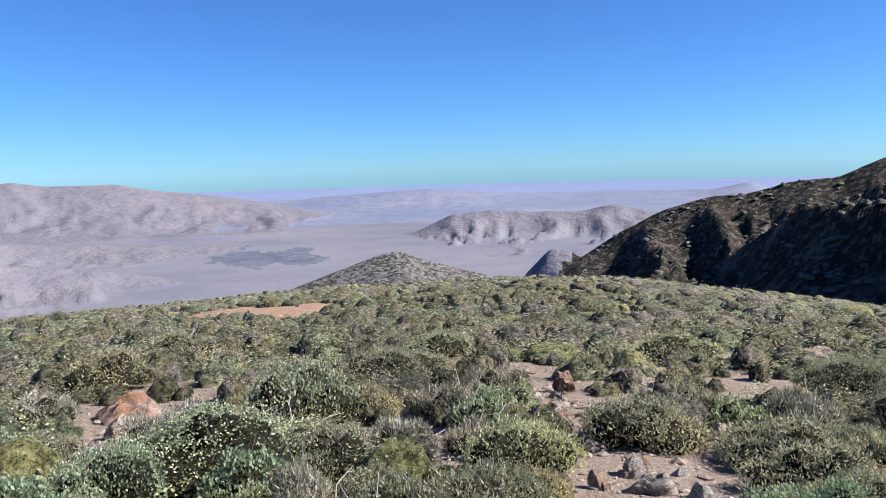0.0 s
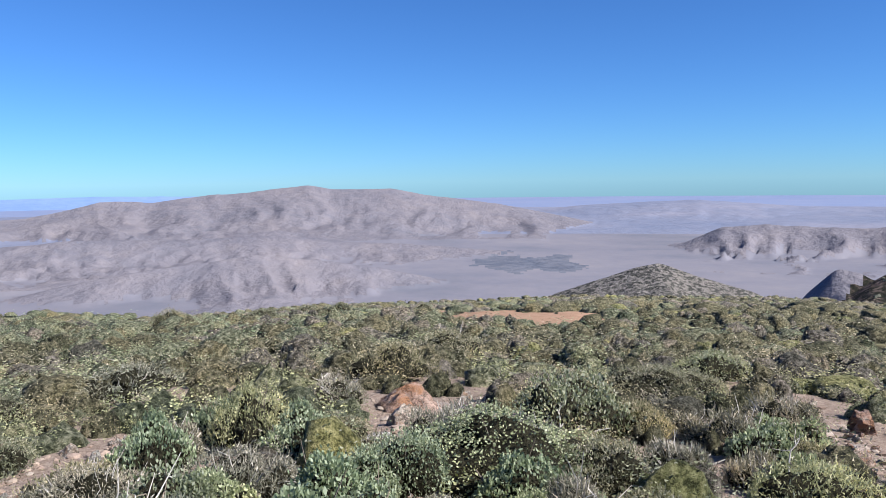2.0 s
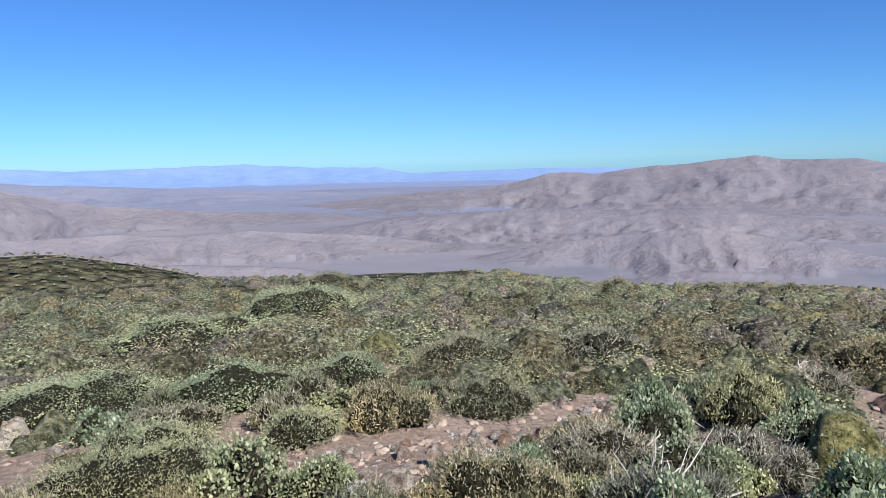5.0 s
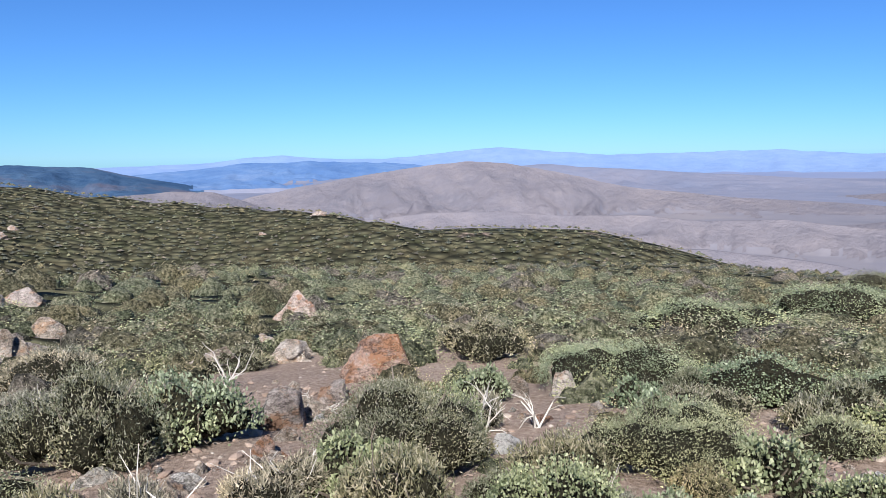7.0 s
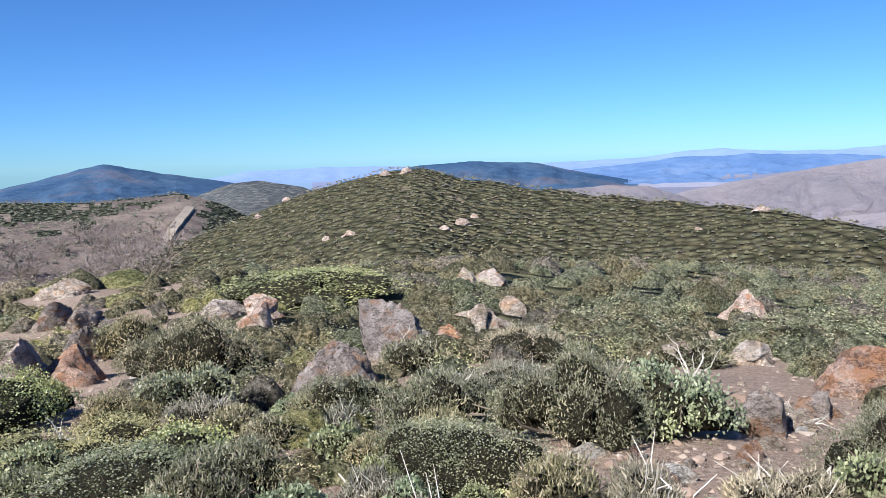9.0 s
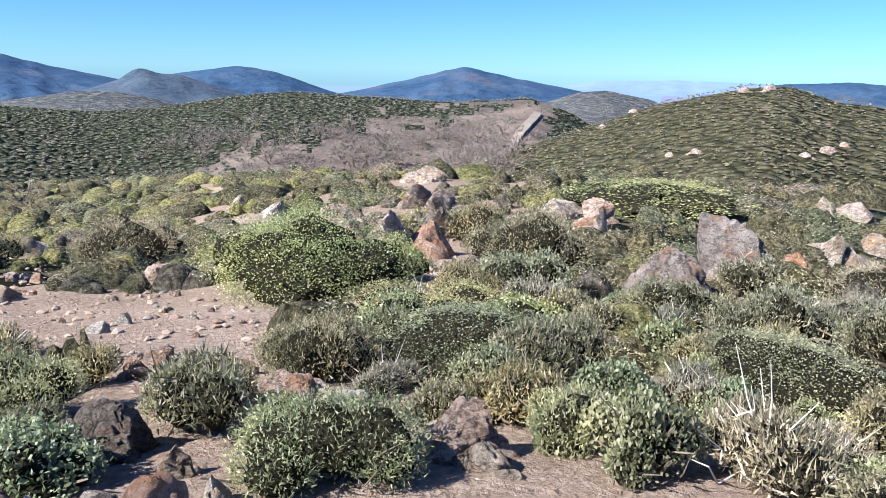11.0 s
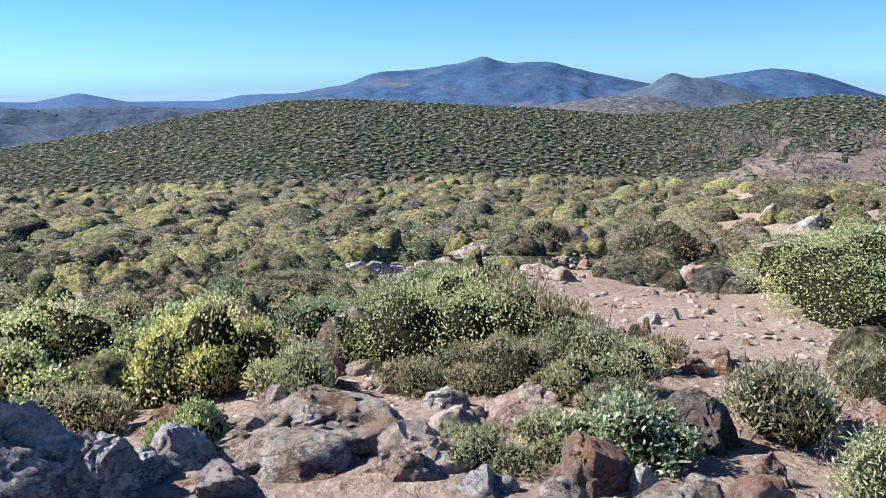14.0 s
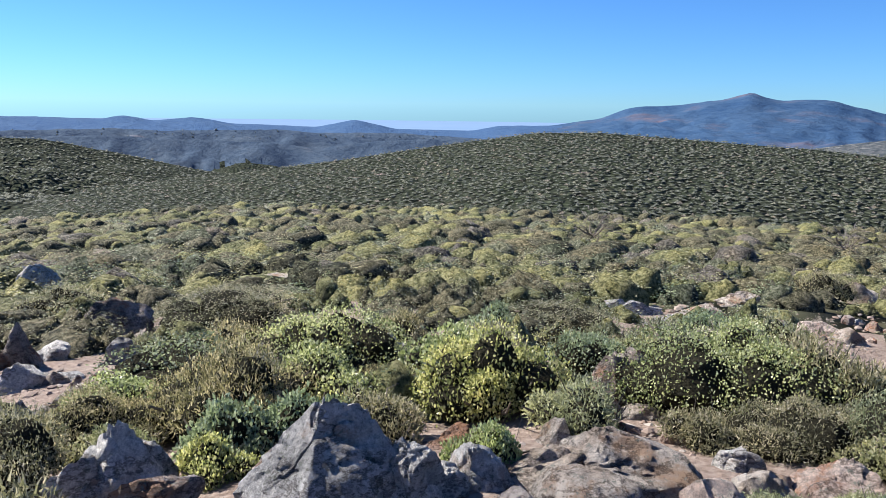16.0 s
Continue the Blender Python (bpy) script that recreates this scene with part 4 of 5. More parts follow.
for row in [
    (1.99, -15.19, 0.97, 0.28, 'grey'), (1.28, -12.71, 0.71, 0.21, 'grey'), (2.55, -15.48, 0.78, 0.22, 'grey'), (0.92, -15.74, 1.0, 0.25, 'tan'),
    (0.24, -14.05, 0.69, 0.2, 'tan'), (-0.32, -13.44, 0.76, 0.21, 'tan'), (-0.89, -13.71, 0.77, 0.25, 'pink'), (-1.24, -13.42, 0.66, 0.23, 'tan'),
    (1.31, -11.23, 0.47, 0.16, 'grey'), (2.21, -7.09, 0.25, 0.12, 'tan'), (0.96, -6.49, 0.35, 0.13, 'tan'), (7.59, -7.26, 0.51, 0.22, 'grey'),
    (6.17, -6.14, 0.36, 0.14, 'tan'), (5.87, -7.15, 0.38, 0.14, 'grey'), (4.41, -4.22, 0.33, 0.16, 'dark'), (3.26, -4.38, 0.21, 0.11, 'tan'),
]:
    boulder(*row, group="boulders on the stony flat")
for row in [
    (-12.97, -9.59, 1.71, 1.2, 'mauve'), (-8.29, -7.31, 1.49, 0.88, 'mauve'), (-14.72, -15.03, 0.98, 0.67, 'white'), (-15.13, -16.69, 1.28, 0.48, 'tan'),
    (-14.64, -9.21, 1.04, 0.49, 'red'), (-18.04, -10.31, 1.78, 0.45, 'tan'), (-26.12, -15.21, 0.91, 0.91, 'tan'), (-27.41, -5.43, 1.88, 1.12, 'pink'),
    (-13.74, -4.21, 1.18, 0.43, 'tan'), (-13.15, -20.83, 1.66, 0.73, 'dark'), (-10.66, -16.09, 1.02, 0.88, 'mauve'),
    (-5.7, -2.45, 0.63, 0.19, 'tan'), (-8.79, -9.86, 0.78, 0.28, 'red'), (-15.61, -3.26, 0.92, 0.29, 'tan'),
]:
    boulder(*row, group="boulders on the rocky crest")
for row in [
    (-11.78, -1.37, 1.2, 0.73, 'red'), (-8.58, -2.21, 0.63, 0.6, 'mauve'), (-9.23, -1.93, 0.47, 0.28, 'tan'), (-10.12, -1.78, 0.59, 0.33, 'mauve'),
    (-14.52, -3.15, 1.07, 0.41, 'tan'), (-17.12, -9.76, 1.0, 0.78, 'tan'), (-20.71, -10.74, 1.05, 0.54, 'tan'), (-27.29, -14.69, 1.39, 0.67, 'mauve'),
    (-10.22, 0.53, 0.37, 0.41, 'tan'), (-10.13, 1.13, 0.43, 0.37, 'tan'), (-7.26, 0.06, 0.39, 0.21, 'grey'), (-7.19, 0.61, 0.45, 0.24, 'tan'),
    (-6.56, -3.27, 0.38, 0.14, 'white'), (-6.04, -2.49, 0.59, 0.16, 'grey'),
]:
    boulder(*row, group="boulders among low scrub")
for row in [
    (-159.19, -104.47, 4.73, 1.95, 'tan'), (-156.71, -109.17, 4.19, 1.67, 'grey'), (-123.21, -69.05, 4.55, 1.66, 'pink'), (-116.63, -68.81, 3.57, 1.19, 'tan'),
    (-110.78, -85.51, 4.1, 1.44, 'grey'), (-110.66, -90.68, 2.52, 1.05, 'tan'), (-135.01, -130.98, 3.03, 1.24, 'tan'), (-139.79, -20.47, 4.14, 1.04, 'tan'),
    (-132.35, -29.13, 1.99, 0.6, 'white'), (-145.17, -130.88, 3.43, 1.29, 'grey'), (-130.4, -70.53, 2.6, 1.09, 'tan'),
]:
    boulder(*row, group="boulders on the scrubby hill")
for row in [
    (-5.94, 4.07, 0.26, 0.17, 'pink'), (-4.96, 2.34, 0.38, 0.18, 'grey'), (-5.6, 4.04, 0.26, 0.1, 'white'), (-5.6, 3.18, 0.19, 0.1, 'tan'),
]:
    boulder(*row, group="boulders on the sandy slope")
for row in [
    (1.64, 10.84, 0.39, 0.5, 'red'), (-4.41, 10.27, 1.11, 0.38, 'red'), (-3.83, 9.03, 0.75, 0.32, 'tan'), (-3.24, 6.59, 0.54, 0.31, 'grey'),
    (5.64, 15.17, 0.49, 0.22, 'tan'), (7.37, 22.18, 0.7, 0.28, 'tan'), (7.05, 14.78, 1.12, 0.37, 'tan'), (2.65, 7.43, 0.26, 0.26, 'pink'),
    (1.38, 5.41, 0.42, 0.18, 'tan'), (1.72, 5.3, 0.2, 0.14, 'white'), (1.04, 5.56, 0.19, 0.15, 'tan'), (1.21, 8.79, 0.44, 0.21, 'red'),
    (1.27, 6.93, 0.3, 0.14, 'tan'), (1.37, 5.86, 0.24, 0.13, 'pink'),
]:
    boulder(*row, group="boulders on the northern slope")

# ---- the shrubs that stand out: x, y, width, height, kind ----
for row in [
    (-4.54, -10.35, 3.7, 1.26, 'L'), (0.34, -6.38, 1.7, 0.77, 'L'), (-0.7, -5.75, 1.06, 0.53, 'S'), (-1.72, -3.66, 1.12, 0.47, 'S'),
    (-3.54, -5.21, 2.04, 0.55, 'Y'), (-4.45, -6.92, 2.14, 0.5, 'S'), (-9.67, -11.63, 2.7, 1.35, 'C'), (-3.93, -17.35, 2.66, 1.2, 'G'),
    (-1.56, -20.67, 1.78, 0.82, 'C'), (0.04, -4.27, 0.54, 0.2, 'S'), (-3.12, -3.66, 0.71, 0.39, 'S'), (0.46, -5.8, 0.66, 0.29, 'C'),
    (-0.25, -4.51, 0.49, 0.2, 'S'),
]:
    shrub(*row, group="shrubs round the stony clearing")
for row in [
    (3.71, -6.89, 1.74, 0.79, 'L'), (1.86, -5.95, 1.23, 0.74, 'L'), (2.79, -4.04, 0.5, 0.3, 'L'), (4.62, -6.01, 1.53, 0.51, 'Y'),
    (4.16, -4.89, 1.12, 0.43, 'L'), (3.0, -5.5, 1.3, 0.62, 'L'), (2.35, -6.6, 1.5, 0.72, 'L'), (1.15, -5.55, 0.8, 0.42, 'S'), (1.5, -4.6, 0.45, 0.34, 'L'), (7.27, -10.02, 2.6, 0.65, 'C'), (2.46, -10.31, 1.9, 0.47, 'C'), (11.03, -10.51, 1.73, 0.65, 'C'),
]:
    shrub(*row, group="shrubs beside the grey boulders")
for row in [
    (-6.81, -6.07, 1.23, 0.59, 'C'), (-11.22, -7.96, 1.45, 0.77, 'C'), (-4.94, -3.62, 1.7, 0.49, 'Y'), (-6.55, -11.17, 1.25, 0.72, 'L'),
    (-11.13, -15.03, 1.85, 1.05, 'C'), (-19.45, -16.97, 7.35, 0.92, 'L'), (-10.51, -11.97, 2.01, 1.06, 'C'), (-13.03, -6.76, 1.66, 0.73, 'G'),
    (-4.52, -5.77, 1.25, 0.43, 'L'),
]:
    shrub(*row, group="shrubs on the rocky crest")
for row in [
    (-7.3, -2.74, 1.37, 0.77, 'M'), (-6.59, -3.35, 1.66, 0.91, 'C'), (-5.96, -0.84, 1.71, 0.77, 'C'), (-5.95, 1.17, 1.61, 0.62, 'S'),
    (-13.89, 0.3, 2.02, 0.76, 'C'), (-20.65, 6.8, 4.82, 0.96, 'M'), (-28.62, 14.62, 5.25, 1.55, 'M'), (-12.23, -6.42, 1.98, 0.69, 'G'),
    (-13.37, -3.85, 1.4, 0.5, 'C'),
]:
    shrub(*row, group="shrubs above the western slope")
for row in [
    (-10.0, 1.76, 2.63, 0.8, 'M'), (-8.77, 3.1, 2.02, 0.67, 'M'), (-9.46, 4.99, 1.57, 0.63, 'M'), (-6.99, 3.99, 1.13, 0.59, 'C'),
    (-6.81, 5.22, 1.21, 0.51, 'C'), (-7.16, 2.98, 1.08, 0.48, 'S'), (-4.61, 4.94, 0.93, 0.72, 'M'), (-4.46, 6.29, 1.13, 0.74, 'S'),
    (-5.28, 2.2, 0.71, 0.36, 'M'), (-10.03, 7.59, 1.87, 0.79, 'C'), (-9.52, 10.27, 1.99, 0.68, 'G'), (-8.1, 2.13, 1.21, 0.48, 'C'),
    (-4.43, 3.39, 0.63, 0.29, 'M'),
]:
    shrub(*row, group="shrubs on the sandy slope")
for row in [
    (-1.71, 5.45, 1.94, 0.63, 'M'), (0.41, 5.59, 1.16, 0.54, 'S'), (-1.73, 8.37, 1.52, 0.93, 'Y'), (0.53, 9.99, 1.07, 0.58, 'G'),
    (-5.64, 12.58, 1.98, 0.78, 'C'), (-5.3, 9.77, 1.1, 0.55, 'G'), (-4.19, 7.54, 0.93, 0.36, 'C'), (1.67, 6.84, 1.44, 0.61, 'C'),
    (2.66, 5.95, 1.34, 0.57, 'C'), (5.34, 10.11, 1.84, 0.79, 'C'), (-0.49, 7.0, 0.71, 0.41, 'G'), (-0.16, 13.99, 1.69, 0.69, 'Y'),
    (4.42, 14.9, 2.24, 0.65, 'Y'), (-1.09, 8.94, 1.04, 0.56, 'C'), (-0.86, 11.68, 2.14, 0.63, 'C'), (-6.04, 17.06, 2.18, 0.82, 'C'),
]:
    shrub(*row, group="shrubs on the northern slope")
for row in [
    (-30.66, 37.51, 2.38, 1.44, 'C'), (-29.31, 45.37, 2.41, 1.13, 'C'), (-49.42, 87.35, 4.49, 2.1, 'C'), (-47.17, 91.91, 3.85, 1.85, 'C'),
    (-25.44, 66.95, 2.67, 1.18, 'C'), (-48.63, 27.92, 5.41, 1.58, 'C'),
]:
    shrub(*row, group="shrubs on the brow above the desert")


# ---- the rest of the scrub ----
def sight(x, y):
    dx, dy = x - CENTRE[0], y - CENTRE[1]
    az = (np.degrees(np.arctan2(-dx, dy)) + 60) % 360 - 60
    return az, np.hypot(dx, dy)


def is_bare(x, y, margin=0.0):
    az, r = sight(x, y)
    out = np.zeros(np.shape(x), bool)
    for bx, by, across, along in BARE:
        ba, br = sight(bx, by)
        out |= (np.radians(az - ba) * br / (across + margin)) ** 2 + ((r - br) / (along + margin)) ** 2 < 1
    return out


# share of manzanita, chamise, grey and yellowish shrubs, by azimuth
SHARE = [(-40, (0.16, 0.54, 0.24, 0.06)), (8, (0.18, 0.54, 0.24, 0.04)), (30, (0.42, 0.4, 0.17, 0.01)), (60, (0.52, 0.36, 0.12, 0.0)), (90, (0.46, 0.4, 0.14, 0.0)), (120, (0.3, 0.5, 0.2, 0.0)), (150, (0.15, 0.52, 0.1, 0.23)), (190, (0.12, 0.42, 0.06, 0.4)), (240, (0.12, 0.42, 0.06, 0.4))]


def kind_at(g, az):
    w = [np.interp(az, [s[0] for s in SHARE], [s[1][k] for s in SHARE]) for k in range(4)]
    u = g.uniform() * sum(w)
    for k, v in zip("MCGY", w):
        u -= v
        if u <= 0:
            return k
    return "C"


def fill_near():
    g = np.random.default_rng(21)
    made = 0
    for _ in range(9000):
        if made >= 205:
            break
        az, r = g.uniform(-33, 236), 3.6 + 6.6 * g.uniform() ** 0.85
        x, y = CENTRE[0] - math.sin(radians(az)) * r, CENTRE[1] + math.cos(radians(az)) * r
        w = g.uniform(0.55, 1.25) * (0.8 if r < 6 else 1.0 if r < 10 else 1.35)
        if is_bare(np.array([x]), np.array([y]), (0.1 if r < 6 else 0.25) * w)[0]:
            continue
        if any(math.hypot(x - a, y - b) < 0.9 * (c + 0.3 * w) for a, b, c in TAKEN):
            continue
        if any(math.hypot(x - a, y - b) < (0.62 if r < 7 else 0.74) * (c + 0.42 * w) for a, b, c in SHRUB_SPOTS):
            continue
        shrub(x, y, w, w * g.uniform(0.4, 0.64), kind_at(g, az), group="shrubs of the hilltop", push=False, turn=g.uniform(0, 360))
        made += 1


fill_near()


def pattern_low(g, kind, leaves, grow, lobes, level, size):
    """A low bush, one wide and one high: rough leafy domes with sprigs standing out of them."""
    m, ll, lw, droop, dens, _ = KINDS[kind]
    a = g.uniform(0, 2 * np.pi, lobes)
    off = g.uniform(0.16, 0.34, lobes)
    off[0] = 0.04
    R = g.uniform(0.15, 0.27, lobes)
    R[0] = 0.34
    H = g.uniform(0.5, 0.85, lobes)
    H[0] = 0.92
    R = R * g.uniform(0.85, 1.15, lobes)
    c = np.stack([off * np.cos(a), off * np.sin(a), 0 * a], 1)
    v, f = ICO[level]
    dv, df = [], []
    keep = f[v[f][:, :, 2].min(1) > -0.35]
    for i in range(lobes):
        n = noise3(v, 1.9, 2, int(g.integers(900))) * 0.3
        q = v * TO([R[i], R[i], H[i]]) * (0.68 + n)[:, None] + c[i]
        q[:, 2] = np.maximum(q[:, 2], -0.08)
        df.append(keep + len(v) * i)
        dv.append(q)
    dv, df = np.vstack(dv), np.vstack(df)
    pick = g.integers(lobes, size=leaves)
    d = g.normal(size=(leaves, 3))
    d[:, 2] = np.abs(d[:, 2]) + 0.05
    d /= np.linalg.norm(d, axis=1, keepdims=True)
    p = c[pick] + d * np.stack([R[pick], R[pick], H[pick]], 1) * (0.6 + 0.5 * g.uniform(size=leaves))[:, None]
    n = 0.8 * d + TO([0, 0, 0.9])
    squash = TO([g.uniform(0.8, 1.25), g.uniform(0.8, 1.25), 1])
    p, dv = p * squash, dv * squash
    lv, lf = leaf_quads(g, p, n / np.linalg.norm(n, axis=1, keepdims=True), ll * grow / size, lw * grow * 1.25 / size, droop, True)
    return lv, lf, dv, df


def scatter(name, label, kind, xs, ys, sizes, heights, g, leaves, grow, lobes, level, patterns=6):
    """Many shrubs of one kind as one mass."""
    low = [pattern_low(g, kind, leaves, grow, lobes, level, float(np.mean(sizes))) for _ in range(patterns)]
    zs = ground_at(xs, ys)
    lvs, lfs, cvs, cfs, nl, nc = [], [], [], [], 0, 0
    which, turn = g.integers(patterns, size=len(xs)), g.uniform(0, 6.28, len(xs))
    for i in range(len(xs)):
        lv, lf, cv, cf = low[which[i]]
        c, s = math.cos(turn[i]), math.sin(turn[i])
        m = np.array([[c, s, 0], [-s, c, 0], [0, 0, 1]]) * np.array([sizes[i], sizes[i], heights[i]])
        o = np.array([xs[i], ys[i], zs[i] - 0.04])
        lvs.append(lv @ m + o)
        cvs.append(cv @ m + o)
        lfs.append(lf + nl)
        cfs.append(cf + nc)
        nl, nc = nl + len(lv), nc + len(cv)
    v = np.vstack(lvs + cvs)
    lf, cf = np.vstack(lfs), np.vstack(cfs) + nl
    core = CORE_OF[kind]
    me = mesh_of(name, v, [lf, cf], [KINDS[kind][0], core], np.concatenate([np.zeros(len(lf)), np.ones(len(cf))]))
    me.polygons.foreach_set("use_smooth", np.concatenate([np.zeros(len(lf), bool), np.ones(len(cf), bool)]))
    return tagged(new(name, me), label, "scrub", kind="stuff")


# close foliage of low shrubs: leaf-sized grain, shaded gaps and lit tips put into the colour
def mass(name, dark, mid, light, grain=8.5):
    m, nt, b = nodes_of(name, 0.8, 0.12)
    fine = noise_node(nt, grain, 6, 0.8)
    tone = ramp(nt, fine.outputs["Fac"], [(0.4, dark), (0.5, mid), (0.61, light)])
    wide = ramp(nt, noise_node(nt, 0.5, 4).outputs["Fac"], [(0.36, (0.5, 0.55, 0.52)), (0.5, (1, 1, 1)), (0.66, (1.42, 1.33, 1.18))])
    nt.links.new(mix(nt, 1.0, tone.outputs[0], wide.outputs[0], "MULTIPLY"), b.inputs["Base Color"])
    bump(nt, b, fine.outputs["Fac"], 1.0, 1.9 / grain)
    return m


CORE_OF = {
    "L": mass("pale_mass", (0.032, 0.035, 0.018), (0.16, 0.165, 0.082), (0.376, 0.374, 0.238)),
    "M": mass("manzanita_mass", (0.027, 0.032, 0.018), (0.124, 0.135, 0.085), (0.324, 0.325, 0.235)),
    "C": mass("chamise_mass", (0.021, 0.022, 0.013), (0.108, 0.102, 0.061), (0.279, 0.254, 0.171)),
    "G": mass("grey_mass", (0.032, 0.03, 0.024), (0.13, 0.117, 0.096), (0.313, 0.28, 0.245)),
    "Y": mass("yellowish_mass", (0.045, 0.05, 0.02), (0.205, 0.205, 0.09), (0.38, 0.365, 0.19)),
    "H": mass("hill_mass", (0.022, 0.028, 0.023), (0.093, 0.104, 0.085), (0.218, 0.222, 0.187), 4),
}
NAMES = {"M": ("manzanita_scrub", "grey-green manzanita thicket covering the slope"), "C": ("chamise_scrub", "olive chamise thicket covering the slope"), "G": ("grey_scrub", "grey half-dry scrub among greener shrubs"), "L": ("pale_scrub", "pale green manzanita thicket on stony ground"), "Y": ("yellow_scrub", "yellow-green scrub spread over the plateau"), "H": ("hill_scrub", "dark green rounded shrubs covering the hillside")}


def ring(seed, r0, r1, step, size, flat, leaves, grow, lobes, level, az0=-33.0, az1=236.0, brow=14.0, hold=None, kinds=None, thin=0.92):
    """Fill a ring of the hilltop with shrubs about step apart, as far as its brow."""
    g = np.random.default_rng(seed)
    xs, ys, az_all = [], [], []
    r = r0
    while r < r1:
        s = step * (1 + 0.35 * (r - r0) / max(r1 - r0, 1))
        az = np.arange(az0, az1, math.degrees(s / r))
        az = az + g.uniform(-0.42, 0.42, len(az)) * math.degrees(s / r)
        rr = r + g.uniform(-0.45, 0.45, len(az)) * s
        ok = g.uniform(size=len(az)) < thin
        if brow:
            ok &= rr < curve_at(az, BROW_R, 101) + brow
        if hold is not None:
            ok &= hold(az, rr)
        az, rr = az[ok], rr[ok]
        xs.append(CENTRE[0] - np.sin(np.radians(az)) * rr)
        ys.append(CENTRE[1] + np.cos(np.radians(az)) * rr)
        az_all.append(az)
        r += s * 0.87
    xs, ys, az_all = np.concatenate(xs), np.concatenate(ys), np.concatenate(az_all)
    ok = ~is_bare(xs, ys, 0.1)
    for a, b, c in TAKEN:
        ok &= np.hypot(xs - a, ys - b) > c + 0.25 * size
    for a, b, c in SHRUB_SPOTS:
        if math.hypot(a, b) > r0 - 4:
            ok &= np.hypot(xs - a, ys - b) > c
    xs, ys, az_all = xs[ok], ys[ok], az_all[ok]
    k = np.array([kinds[int(g.integers(len(kinds)))] if kinds else kind_at(g, a) for a in az_all])
    for kind in "MCGYH":
        m = k == kind
        if m.sum() > 3:
            w = size * (0.5 + 1.1 * g.uniform(size=m.sum()) ** 1.3)
            scatter(NAMES[kind][0], NAMES[kind][1], kind, xs[m], ys[m], w, w ** 0.6 * size ** 0.4 * g.uniform(0.65, 1.3, m.sum()) * flat, g, leaves, grow, lobes, level)


def not_clearing(az, r):
    return ~inside(az, r, CLEARINGS)


ring(30, 6.5, 15.5, 0.68, 0.95, 0.54, 560, 0.76, 3, 2, az1=150.0, thin=0.85)
ring(36, 6.5, 15.5, 0.68, 1.0, 0.54, 560, 0.76, 3, 2, az0=150.0, thin=0.9)
ring(31, 15.5, 28, 1.0, 1.6, 0.42, 380, 1.45, 3, 2, az1=150.0)
ring(37, 15.5, 28, 1.1, 1.9, 0.37, 400, 1.45, 3, 2, az0=150.0, thin=0.97)
ring(32, 28, 70, 1.75, 2.5, 0.35, 120, 2.4, 2, 2, az1=150.0, hold=not_clearing)
ring(38, 28, 88, 1.65, 2.8, 0.28, 130, 2.3, 2, 2, az0=150.0, thin=0.98)
ring(33, 70, 262, 3.1, 4.0, 0.24, 18, 5.5, 1, 2, az1=50, hold=not_clearing)


def on_saddle(az, r):
    return (r > curve_at(az, BROW_R, 101) - 2) & (r < curve_at(az, [(60, 130), (92, 130), (110, 170), (124, 200), (146, 190)]) + 4) & (vnoise(az * 1.3, r / 5, 77) > 0.2)


ring(34, 45, 206, 1.25, 1.6, 0.4, 14, 2.4, 1, 1, az0=62, az1=147, brow=0, hold=on_saddle, kinds="CHCHCGCHM")


ROAD = [(-166.0, -204.5), (-173.8, -212.5), (-188.9, -226.4), (-206.7, -243.5), (-221.2, -257.2), (-238.3, -273.2), (-248.1, -282.3)]  # a lane on the far slope


def on_scrub_hill(az, r):
    thick = ~inside(az + 2 * fbm(az / 2, r / 15, 3, 12), r * (1 + 0.25 * fbm(az / 1.5, r / 12, 3, 35)), MEADOWS)
    x, y = CENTRE[0] - np.sin(np.radians(az)) * r, CENTRE[1] + np.cos(np.radians(az)) * r
    off = np.abs(y - np.interp(x, [p[0] for p in ROAD[::-1]], [p[1] for p in ROAD[::-1]])) > 7
    return (thick | (vnoise(az * 2, r / 9, 5) > 0.52)) & (land(az, r)[1] == M_HILL) & off


ring(35, 150, 424, 2.55, 3.1, 0.42, 9, 5.5, 1, 1, az0=134, az1=236, brow=0, hold=on_scrub_hill, kinds="HHHHHHHG", thin=0.97)


def on_dark_ridge(az, r):
    return (land(az, r)[1] == M_CRAG) & (vnoise(az / 1.1, r / 22, 91) > 0.46)


ring(39, 335, 622, 6.5, 7.0, 0.3, 5, 12.0, 1, 2, az0=-33, az1=-8, brow=0, hold=on_dark_ridge, kinds="H")
ring(41, 520, 812, 5.2, 6.2, 0.4, 5, 10.0, 1, 1, az0=211, az1=236, brow=0, kinds="H", thin=0.95)
ring(40, 1655, 1702, 20, 5.0, 0.8, 6, 10.0, 2, 2, az0=202, az1=236, brow=0, kinds="H", thin=0.5)  # trees on the far valley ridge

# ---- trees, road, dead wood and stones ----
ASPHALT = mat_two("worn_asphalt", 0.1, [(0.3, (0.25, 0.215, 0.18)), (0.7, (0.32, 0.28, 0.24))], 3, [(0.3, (0.21, 0.185, 0.16)), (0.7, (0.33, 0.3, 0.265))], 0.4, 4, 0.3, 0.05)


